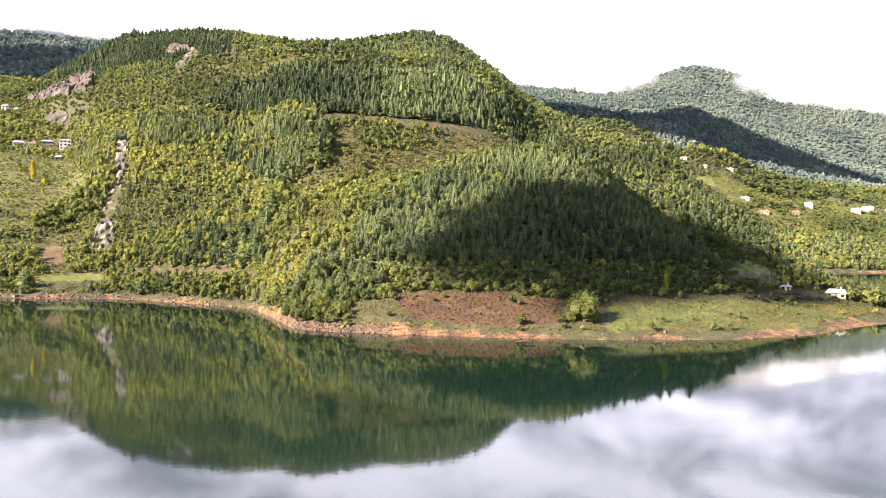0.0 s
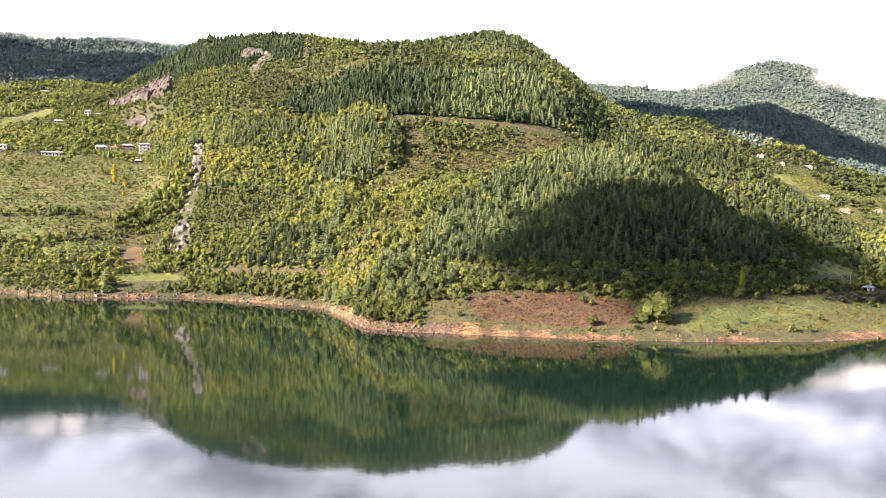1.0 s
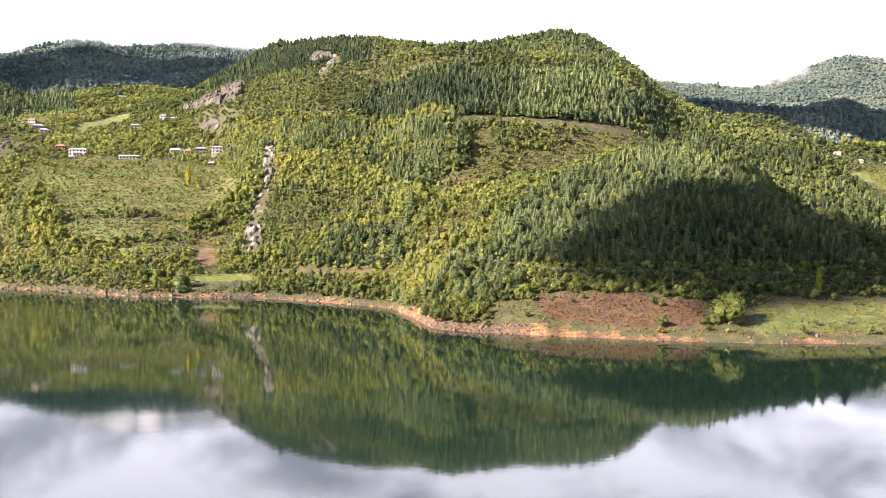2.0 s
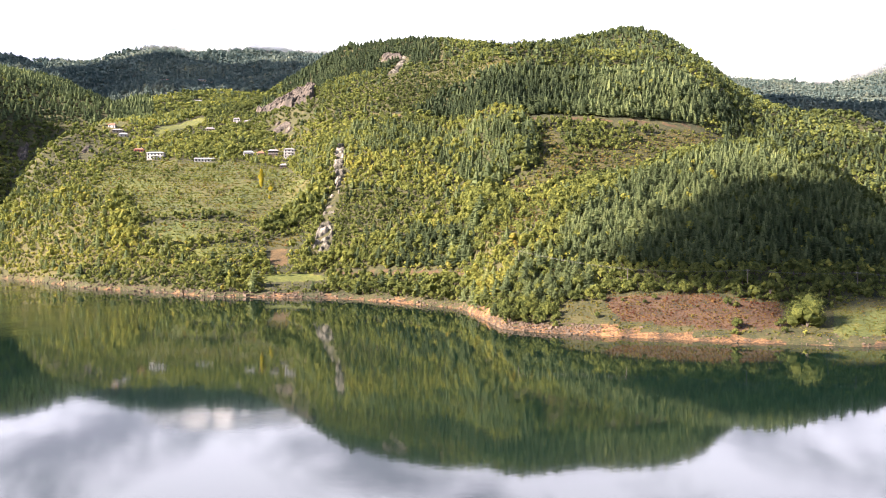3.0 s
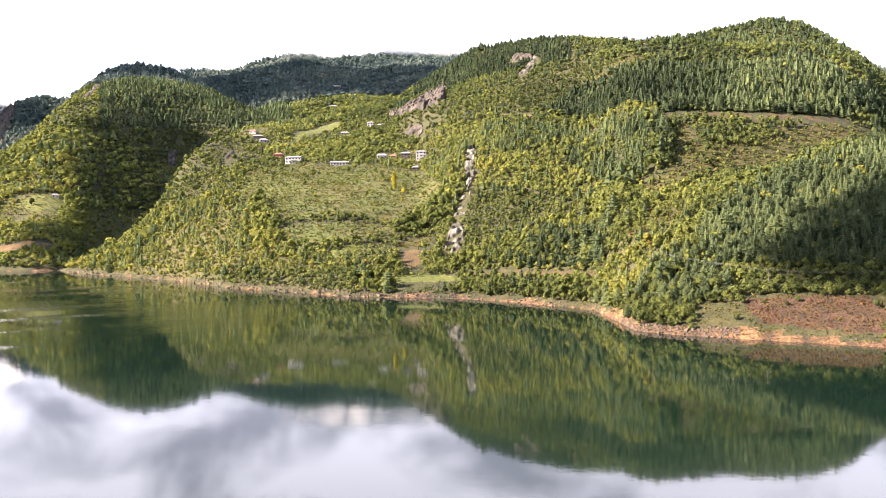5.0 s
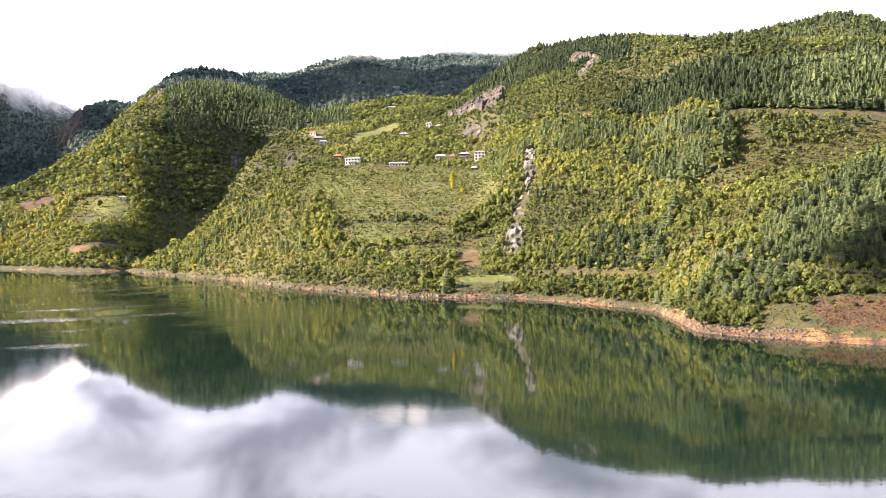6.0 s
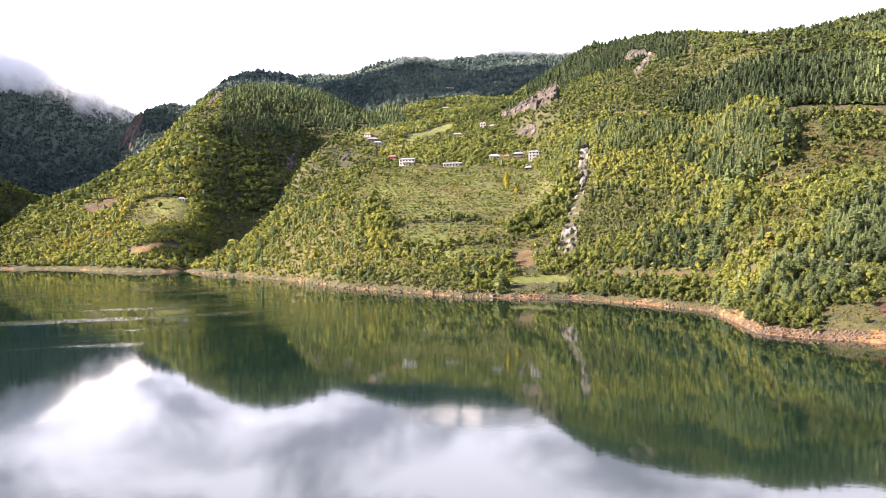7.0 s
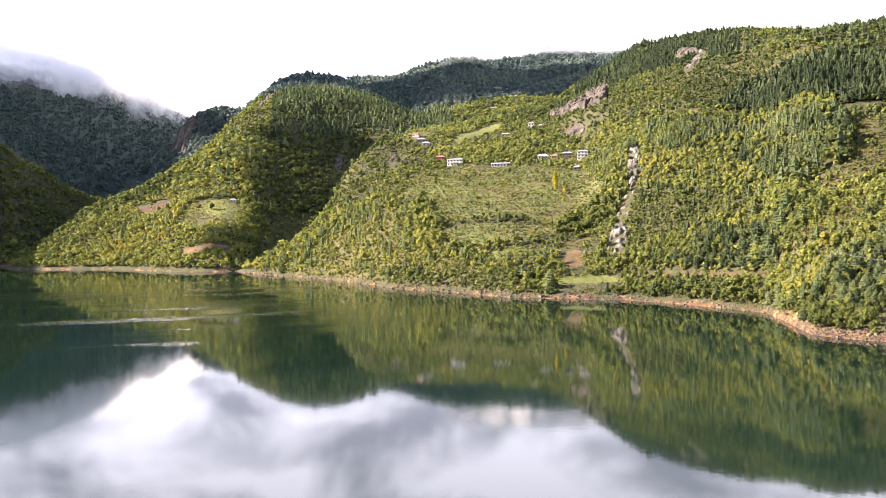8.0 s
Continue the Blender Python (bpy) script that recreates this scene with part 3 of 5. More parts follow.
DRY = [[(-245, 557), (-224, 568), (-216, 553), (-237, 543)], [(-92, 459), (-81, 458), (-79, 475), (-78, 504), (-73, 547), (-63, 553), (-52, 489), (-53, 461), (-68, 444), (-72, 438), (-80, 443)],
       [(-94, 580), (-85, 583), (-74, 595), (-76, 632), (-83, 658), (-72, 674), (-62, 638), (-44, 659), (-20, 667), (-5, 693), (21, 718), (48, 734), (52, 727), (37, 698), (12, 662), (-11, 626),
        (-17, 574), (-38, 526), (-53, 511), (-62, 542), (-83, 564)], [(-181, 839), (-157, 825), (-129, 825), (-116, 825), (-134, 806), (-157, 813)]]
HEDGES = [[(-325, 544), (-291, 531), (-263, 549), (-256, 571), (-252, 571), (-258, 546), (-288, 527), (-322, 540)], [(-65, 674), (-18, 696), (-8, 674), (-24, 654), (-59, 636)], [(-74, 549), (-61, 577), (-24, 618), (-16, 561), (-35, 530), (-55, 517)]]
SOIL = [[(-234, 537), (-226, 548), (-208, 512), (-216, 506)], [(-187, 511), (-149, 494), (-101, 469), (-100, 465), (-148, 488), (-184, 503)],
        [(-251, 816), (-218, 799), (-213, 787), (-245, 802)], [(-676, 640), (-625, 655), (-618, 645), (-656, 622)]]
BRACKEN = [[(-868, 749), (-841, 781), (-811, 762), (-819, 717)], [(-22, 375), (12, 375), (46, 367), (45, 342), (19, 343), (-12, 351)]]
SPUR_PINES = [[(-25, 380), (-35, 418), (-45, 435), (-38, 480), (-19, 533), (14, 571), (50, 612), (76, 586), (96, 542), (112, 470), (130, 425), (92, 392), (22, 388), (-14, 390)]]
HILL_PINES = [[(-201, 796), (-186, 829), (-132, 794), (-104, 805), (-60, 810), (-21, 834), (-7, 876), (44, 835), (68, 792), (21, 716), (-22, 709), (-89, 697), (-138, 726)],
              [(-416, 1099), (-394, 1126), (-343, 1086), (-260, 981), (-325, 1030), (-344, 1028), (-355, 953)]]
SHORE_PINES = [[(-68, 391), (-64, 404), (-55, 434), (-35, 418), (-25, 380), (-42, 363)]]
LIME_WOODS = [[(-88, 446), (-69, 437), (-57, 447), (-43, 481), (-44, 435), (-62, 407), (-65, 397), (-79, 419)], [(-235, 684), (-160, 666), (-108, 567), (-123, 575), (-159, 599), (-217, 626)]]
BLUFF = [[(-265, 796), (-91, 678), (-78, 647), (-76, 590), (-96, 581), (-93, 492), (-90, 458), (-100, 465), (-178, 505), (-196, 529), (-214, 616), (-237, 698)]]
BLUFF_EDGE = [(-91, 678), (-78, 647), (-76, 590), (-96, 581), (-93, 492), (-90, 458)]
HEATH = [[(-220, 624), (-157, 592), (-137, 571), (-155, 545), (-166, 528), (-188, 528), (-205, 561)], [(-233, 803), (-250, 880), (-191, 885), (-136, 820), (-179, 831), (-202, 799)]]
THICKET = [[(-503, 579), (-484, 629), (-444, 621), (-417, 632), (-340, 565), (-286, 523), (-225, 495), (-219, 481), (-375, 523)]]
GROVE = [[(-728, 775), (-722, 815), (-610, 668), (-622, 660)], [(-374, 574), (-406, 639), (-403, 651), (-337, 567), (-320, 531), (-345, 535)], [(-240, 631), (-245, 663), (-220, 631), (-216, 585), (-230, 580), (-249, 566), (-257, 580)],
         [(-502, 836), (-461, 847), (-434, 914), (-353, 847), (-336, 806), (-376, 817), (-374, 787), (-419, 805), (-457, 817)],
         [(401, 1203), (470, 1300), (533, 1283), (481, 1193), (425, 1158), (388, 1152)], [(392, 963), (454, 1044), (488, 1035), (461, 977), (391, 937)], [(298, 1080), (361, 1155), (392, 1185), (385, 1164), (299, 1061)], [(356, 1047), (400, 1071), (393, 1052), (330, 1014)]]
# name: plots, rise of the rock above the slope
OUTCROPS = [([(-243, 690), (-249, 712), (-240, 706), (-217, 636), (-219, 624), (-232, 656)], 3.6, "white"), ([(-205, 541), (-212, 569), (-209, 579), (-199, 563), (-190, 536), (-196, 531)], 3.0, "white"),
            ([(-222, 626), (-215, 624), (-205, 580), (-214, 581)], 2.0, "white"), ([(-470, 1050), (-430, 1062), (-388, 1039), (-341, 902), (-366, 908), (-425, 985)], 8.0, "brown"),
            ([(-380, 873), (-374, 888), (-339, 857), (-337, 835)], 3.0, "brown"), ([(-300, 1000), (-301, 1021), (-273, 994), (-265, 972)], 4.0, "brown"),
            ([(-267, 982), (-256, 966), (-257, 900), (-269, 923)], 2.5, "white"), ([(-800, 1048), (-826, 1088), (-814, 1090), (-785, 1046)], 5.0, "brown"),
            ([(-516, 760), (-536, 800), (-538, 815), (-509, 767)], 3.0, "brown"), ([(-1020, 1130), (-1150, 1310), (-1125, 1310), (-1005, 1135)], 6.0, "brown"),
            ([(-1642, 1532), (-1700, 1600), (-1640, 1620), (-1535, 1497), (-1503, 1445)], 14.0, "brown")]
UPPER_ROAD = [(-89, 691), (-72, 696), (-56, 701), (-26, 706), (8, 718), (33, 733)]
LOWER_ROAD = [(-182, 505), (-149, 491), (-127, 482), (-100, 467), (-91, 457)]
LEFT_ROAD = [(-776, 861), (-783, 904), (-771, 939)]


def inside(x, y, plot):
    hit = np.zeros(np.shape(x), bool)
    for (ax, ay), (bx, by) in zip(plot, plot[1:] + plot[:1]):
        if ay != by:
            hit ^= ((ay > y) != (by > y)) & (x < (bx - ax) * (y - ay) / (by - ay) + ax)
    return hit


def within(x, y, plots):
    hit = np.zeros(np.shape(x), bool)
    for plot in plots:
        hit |= inside(x, y, plot)
    return hit


def beside(x, y, line):
    """Distance from a road's middle line."""
    best = np.full(np.shape(x), 1e9)
    for (ax, ay), (bx, by) in zip(line, line[1:]):
        dx, dy = bx - ax, by - ay
        s = np.clip(((x - ax) * dx + (y - ay) * dy) / (dx * dx + dy * dy), 0, 1)
        best = np.minimum(best, np.hypot(x - ax - s * dx, y - ay - s * dy))
    return best


def quad_mesh(name, co, quads, materials, index=None, tones=None, shade=False, lit=None):
    """One mesh from arrays of places and four-cornered faces."""
    me = bpy.data.meshes.new(name)
    me.vertices.add(len(co))
    me.vertices.foreach_set("co", np.ascontiguousarray(co, np.float32).ravel())
    me.loops.add(quads.size)
    me.loops.foreach_set("vertex_index", np.ascontiguousarray(quads, np.int32).ravel())
    me.polygons.add(len(quads))
    me.polygons.foreach_set("loop_start", np.arange(0, quads.size, 4, dtype=np.int32))
    for m in materials:
        me.materials.append(m)
    if index is not None:
        me.polygons.foreach_set("material_index", np.ascontiguousarray(index, np.int32))
    me.update(calc_edges=True)
    me.polygons.foreach_set("use_smooth", np.full(len(quads), shade))
    if lit is not None:
        # leaves take the light as the crown that they belong to
        me.attributes.new("custom_normal", "FLOAT_VECTOR", "POINT").data.foreach_set("vector", np.ascontiguousarray(lit, np.float32).ravel())
    if tones is not None:
        me.attributes.new("tone", "FLOAT", "FACE").data.foreach_set("value", np.ascontiguousarray(tones, np.float32))
    return me


def build_ground():
    n, k = LAND_X.shape
    idx = np.arange(n * k).reshape(n, k)
    q = np.stack([idx[:-1, :-1], idx[:-1, 1:], idx[1:, 1:], idx[1:, :-1]], -1).reshape(-1, 4)
    co = np.stack([LAND_X, LAND_Y, LAND_Z], -1).reshape(-1, 3)
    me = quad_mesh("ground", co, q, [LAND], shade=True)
    x, y, z = co.T
    wob = 5 * fractal(x, y, 30, 41)
    px, py = x + wob, y - wob
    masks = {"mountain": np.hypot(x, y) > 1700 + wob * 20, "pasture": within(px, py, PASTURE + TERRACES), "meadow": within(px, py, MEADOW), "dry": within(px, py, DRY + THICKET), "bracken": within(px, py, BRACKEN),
             "soil": within(px, py, SOIL), "track": np.minimum(beside(x, y, UPPER_ROAD), np.minimum(beside(x, y, LOWER_ROAD), beside(x, y, LEFT_ROAD))) < 2.6,
             "bank": (z < np.where(x < -95, 0.8, np.where((x > 30) & (x < 100), 0.7, 1.3)) + 2.2 * fractal(x, y, 16, 51) + 1.2 * (x > -60) * (x < 45) * (y < 420) + 3.5 * (np.hypot(x + 68, y - 378) < 24)) & (np.hypot(x, y) > 250) & (np.hypot(x, y) < 1300)}
    for kind, mask in masks.items():
        me.attributes.new(kind, "FLOAT", "POINT").data.foreach_set("value", mask.astype(np.float32) * 0.6)
    return tagged(new("ground", me), "wooded hillsides with scrub, fields and bare earthen banks", "ground", kind="structure")


build_ground()
bm = bmesh.new()
bmesh.ops.create_grid(bm, x_segments=8, y_segments=8, size=4600)
me = bpy.data.meshes.new("water")
bm.to_mesh(me)
me.materials.append(WATER)
tagged(new("water", me), "calm dark green lake mirroring the hills", "water", kind="structure")


# ---- trees ----
def leaf_quads(rng, centres, outward, size, flat=0.0):
    """Small bent leaf clumps at centres, facing outward."""
    n = len(centres)
    d = outward + rng.normal(0, 0.3, (n, 3))
    d /= np.linalg.norm(d, axis=1)[:, None] + 1e-9
    u = np.cross(d, rng.normal(0, 1, (n, 3)))
    u /= np.linalg.norm(u, axis=1)[:, None] + 1e-9
    v = np.cross(d, u)
    s = size * rng.uniform(0.65, 1.35, (n, 1))
    corners = []
    s = s * rng.uniform(0.55, 1.2, (n, 1))
    for a, b in ((-1, -0.7), (0.8, -1), (1, 0.7), (-0.7, 1)):
        k = rng.uniform(0.6, 1.15, (n, 1))
        corners.append(centres + s * k * (a * u + b * v * (1 - flat)) + d * s * rng.uniform(-0.35, 0.2, (n, 1)))
    soft = outward / (np.linalg.norm(outward, axis=1)[:, None] + 1e-9) * 0.8 + d * 0.45 + rng.normal(0, 0.22, (n, 3)) + (0, 0, 0.1)
    soft /= np.linalg.norm(soft, axis=1)[:, None]
    return np.stack(corners, 1).reshape(-1, 3), np.repeat(soft, 4, axis=0)


def stem(a, b, ra, rb, sides=4):
    """A tapered trunk or limb from a to b."""
    a, b = np.array(a, float), np.array(b, float)
    w = (b - a) / np.linalg.norm(b - a)
    u = np.cross(w, (0.31, 0.95, 0.1))
    u /= np.linalg.norm(u)
    v = np.cross(w, u)
    ang = np.arange(sides) * 2 * math.pi / sides
    ring = np.cos(ang)[:, None] * u + np.sin(ang)[:, None] * v
    co = np.concatenate([a + ring * ra, b + ring * rb])
    return co, np.array([[k, (k + 1) % sides, sides + (k + 1) % sides, sides + k] for k in range(sides)])


def lobe(rng, mid, size, sides, rings):
    """A closed, uneven inner mass of a crown, as loose quads."""
    t = np.linspace(0.06, 0.94, rings + 1)[:, None] * math.pi
    ang = (np.arange(sides)[None] + rng.uniform(-0.3, 0.3, (rings + 1, 1))) * 2 * math.pi / sides
    uneven = rng.uniform(0.8, 1.15, (rings + 1, sides))
    d = np.stack([np.sin(t) * np.cos(ang), np.sin(t) * np.sin(ang), -np.cos(t) + 0 * ang], -1)
    g = np.array(mid) + d * np.array(size) * uneven[..., None]
    co, lit = [], []
    for a in range(rings):
        for b in range(sides):
            e = (b + 1) % sides
            co += [g[a, b], g[a, e], g[a + 1, e], g[a + 1, b]]
            lit += [d[a, b], d[a, e], d[a + 1, e], d[a + 1, b]]
    return np.array(co), np.array(lit)


def sprays(rng, base, tip, width, lift):
    """Flat boughs from near the stem (base) out to their tips, a little fanned and turned up."""
    n = len(base)
    way = tip - base
    side = np.cross(way, (0, 0, 1.0))
    side /= np.linalg.norm(side, axis=1)[:, None] + 1e-9
    w = (width * rng.uniform(0.7, 1.3, n))[:, None]
    twist = rng.normal(0, 0.25, (n, 1)) * w * (0, 0, 1)
    mid = base + way * 0.72
    co = np.stack([base - side * w * 0.35, mid - side * w + twist, tip + lift[:, None] * (0, 0, 1), mid + side * w - twist], 1)
    lit = way / (np.linalg.norm(way, axis=1)[:, None] + 1e-9) * 0.55 + (0, 0, 0.75) + rng.normal(0, 0.3, (n, 3))
    lit /= np.linalg.norm(lit, axis=1)[:, None]
    return co.reshape(-1, 3), np.repeat(lit, 4, axis=0)


def tree_shape(rng, kind, leaves):
    """A tree one metre high: crown corners, trunk places and trunk faces."""
    wood, core = [], []
    if kind == "pine":
        whorls = 8 if leaves > 90 else 6 if leaves > 25 else 4 if leaves > 9 else 2
        each = max(3, leaves // whorls)
        bases, tips, widths, lifts = [], [], [], []
        for k in range(whorls):
            t = (k + 0.25) / whorls
            reach = 0.34 * (1 - t) ** 0.6 + 0.06
            ang = rng.uniform(0, 6.3) + np.arange(each) * 2 * math.pi / each + rng.normal(0, 0.2, each)
            rad = reach * rng.uniform(0.72, 1.12, each)
            h = 0.12 + 0.78 * t + rng.normal(0, 0.02, each)
            way = np.stack([np.cos(ang), np.sin(ang), 0 * ang], 1)
            bases.append(way * rad[:, None] * 0.12 + h[:, None] * (0, 0, 1) + (0, 0, 0.05))
            tips.append(way * rad[:, None] + (h - 0.02 * rad / 0.3)[:, None] * (0, 0, 1))
            widths.append(rad * min(0.55, 2.0 / each + 0.12)), lifts.append(np.full(each, 0.055) * (1 - 0.5 * t))
        co, lit = sprays(rng, np.concatenate(bases), np.concatenate(tips), np.concatenate(widths), np.concatenate(lifts))
        sides = 5 if leaves > 25 else 4
        ring = [(0.24 * math.cos(k * 2 * math.pi / sides), 0.24 * math.sin(k * 2 * math.pi / sides)) for k in range(sides)]
        for (ax, ay), (bx, by) in zip(ring, ring[1:] + ring[:1]):
            side = np.array([(ax, ay, 0.08), (bx, by, 0.08), (bx * 0.16, by * 0.16, 0.96), (ax * 0.16, ay * 0.16, 0.96)])
            core.append((side, np.tile(np.array([(ax + bx), (ay + by), 0.12]) / np.linalg.norm([ax + bx, ay + by, 0.12]), (4, 1))))
        wood.append(stem((0, 0, -0.08), (0, 0, 0.93), 0.02, 0.004, 3))
    elif kind == "poplar":
        n = leaves
        t = rng.uniform(0, 1, n)
        ang = rng.uniform(0, 2 * math.pi, n)
        rad = 0.15 * np.sin(math.pi * np.clip(t * 0.9 + 0.08, 0, 1)) ** 0.6 * rng.uniform(0.5, 1.1, n)
        c = np.stack([rad * np.cos(ang), rad * np.sin(ang), 0.16 + 0.82 * t], 1)
        co, lit = leaf_quads(rng, c, np.stack([np.cos(ang), np.sin(ang), np.full(n, 0.4)], 1), 0.05)
        core.append(lobe(rng, (0, 0, 0.54), (0.11, 0.11, 0.42), 7, 5))
        wood.append(stem((0, 0, -0.05), (0.01, 0, 0.9), 0.02, 0.004))
    elif kind == "tuft":
        ang = rng.uniform(0, 2 * math.pi, leaves)
        c = np.stack([0.3 * np.cos(ang), 0.3 * np.sin(ang), rng.uniform(0.2, 0.6, leaves)], 1)
        co, lit = leaf_quads(rng, c, np.stack([np.cos(ang), np.sin(ang), np.full(leaves, 0.5)], 1), 0.34)
        wood.append(stem((0, 0, -0.06), (0, 0, 0.4), 0.02, 0.01, 3))
    else:
        wide, low = {"tree": (0.36, 0.10), "shrub": (0.40, 0.0), "bush": (0.5, 0.0)}[kind]
        lobes = 9 if kind == "bush" else 6 if leaves > 100 else 3 if leaves > 24 else 2 if leaves > 8 else 1
        turn = rng.uniform(0, 6)
        parts, outs = [], []
        for k, some in enumerate(np.array_split(np.arange(leaves), lobes)):
            ang = turn + k * 2.4
            away = wide * rng.uniform(0.42, 0.66) if k else wide * 0.08
            size = np.array([wide, wide, 0.50 * (1 - low)]) * (rng.uniform(0.5, 0.68) if k else 0.72 if lobes > 1 else 0.9)
            top = 1.0 if k == 0 else rng.uniform(0.3 if kind == "bush" else 0.55, 0.92)
            mid = np.array([away * math.cos(ang), away * math.sin(ang), max(low + 0.8 * size[2], top - size[2])])
            core.append(lobe(rng, mid, size * (0.7 if leaves > 100 else 1.0 if leaves < 5 and kind == "tree" else 0.88), 5 if leaves > 24 else 4, 3 if leaves > 60 else 2))
            m = len(some)
            d = rng.normal(0, 1, (m, 3))
            d /= np.linalg.norm(d, axis=1)[:, None]
            d[:, 2] = np.where(d[:, 2] < -0.35, -d[:, 2], d[:, 2])
            parts.append(mid + d * size * rng.uniform(0.82, 1.12, (m, 1)))
            outs.append(d + (0, 0, 0.2))
            if k < 4:
                wood.append(stem((0, 0, low * 0.5), mid, 0.018, 0.006, 3))
        co, lit = leaf_quads(rng, np.concatenate(parts), np.concatenate(outs), 0.098 * (40 / max(leaves, 12)) ** 0.42 * (0.7 if leaves < 5 and kind == "tree" else 1))
        wood.append(stem((0, 0, -0.06), (0, 0, 0.6), 0.03, 0.012, 3))
    if core:
        co, lit = np.concatenate([co, *[c[0] for c in core]]), np.concatenate([lit, *[c[1] for c in core]])
    places, faces, at = [], [], 0
    for w, f in wood:
        places.append(w), faces.append(f + at)
        at += len(w)
    return co, lit, np.concatenate(places), np.concatenate(faces)


def woods(name, kind, x, y, height, width, tone, leaves, stems, paint, label, seed):
    """One stretch of woodland: many trees in one mesh."""
    rng = np.random.default_rng(seed)
    shapes = [tree_shape(rng, kind, leaves) for _ in range(10)]
    pick = rng.integers(0, 10, len(x))
    z = ground_at(x, y)
    cos, quads, index, tones, lits, at = [], [], [], [], [], 0
    for k, (leaf, lit, wood, wood_faces) in enumerate(shapes):
        m = np.where(pick == k)[0]
        if not len(m):
            continue
        ang = rng.uniform(0, 2 * math.pi, len(m))
        body = np.concatenate([leaf, wood]) if stems else leaf
        if stems:
            round_stem = wood * (1, 1, 0) + (1e-4, 0, 0)
            lit = np.concatenate([lit, round_stem / np.linalg.norm(round_stem, axis=1)[:, None]])
        c, s = np.cos(ang)[:, None], np.sin(ang)[:, None]
        wx = (body[:, 0] * c - body[:, 1] * s) * width[m, None] + x[m, None]
        wy = (body[:, 0] * s + body[:, 1] * c) * width[m, None] + y[m, None]
        wz = body[:, 2] * height[m, None] + z[m, None]
        cos.append(np.stack([wx, wy, wz], -1).reshape(-1, 3))
        lits.append(np.stack([lit[:, 0] * c - lit[:, 1] * s, lit[:, 0] * s + lit[:, 1] * c, np.tile(lit[:, 2], (len(m), 1))], -1).reshape(-1, 3))
        f = np.arange(len(leaf)).reshape(-1, 4)
        mark = np.zeros(len(f), int)
        if stems:
            f = np.concatenate([f, wood_faces + len(leaf)])
            mark = np.concatenate([mark, np.ones(len(wood_faces), int)])
        quads.append((f[None] + (at + np.arange(len(m)) * len(body))[:, None, None]).reshape(-1, 4))
        index.append(np.tile(mark, len(m)))
        tones.append(np.repeat(tone[m], len(f)))
        at += len(m) * len(body)
    if not cos:
        return None
    me = quad_mesh(name, np.concatenate(cos), np.concatenate(quads), [paint, BARK], np.concatenate(index), np.concatenate(tones), False, np.concatenate(lits))
    return tagged(new(name, me), label, "woods", kind="stuff")


def grid_points(spacing, r0, r1, a0, a1, seed, lowest=1.8):
    """Jittered places of the plan between two distances and two bearings."""
    rng = np.random.default_rng(seed)
    x, y = np.meshgrid(np.arange(-r1, r1 * 0.5, spacing), np.arange(100, r1, spacing))
    x, y = x.ravel() + rng.uniform(-0.48, 0.48, x.size) * spacing, y.ravel() + rng.uniform(-0.48, 0.48, x.size) * spacing
    r, a = np.hypot(x, y), np.degrees(np.arctan2(x, y))
    keep = (r >= r0) & (r < r1) & (a > a0) & (a < a1)
    x, y, r = x[keep], y[keep], r[keep]
    step = np.maximum(4.0, r * 0.012)
    z = ground_at(x, y)
    rise = ground_at(x * (1 + step / r), y * (1 + step / r)) - ground_at(x * (1 - step / r), y * (1 - step / r))
    keep = (z > lowest) & (rise > -0.35 * step)
    return x[keep], y[keep], z[keep], rng


BANDS = [(2.95, 330, 560, 34, 36, True), (3.35, 560, 800, 14, 18, False), (4.2, 800, 1150, 7, 8, False), (6.0, 1150, 1750, 6, 6, False), (9.0, 1750, 2500, 4, 5, False), (11.5, 2500, 3700, 4, 4, False)]
NEAR_TREES = []


def overlooked(x, y, over):
    """Whether the tops of trees at these places can be seen across the lake from the lookout."""
    slope = (LAND_Z - EYE) / np.maximum(LAND_X ** 2 + LAND_Y ** 2, 1) ** 0.5
    high = np.maximum.accumulate(slope, axis=1)
    i = np.interp(np.degrees(np.arctan2(x, y)), AZ, np.arange(len(AZ))).round().astype(int)
    j = np.interp(np.hypot(x, y) * 0.985, RR, np.arange(len(RR))).astype(int)
    return (ground_at(x, y) + over - EYE) / np.hypot(x, y) > high[i, j]


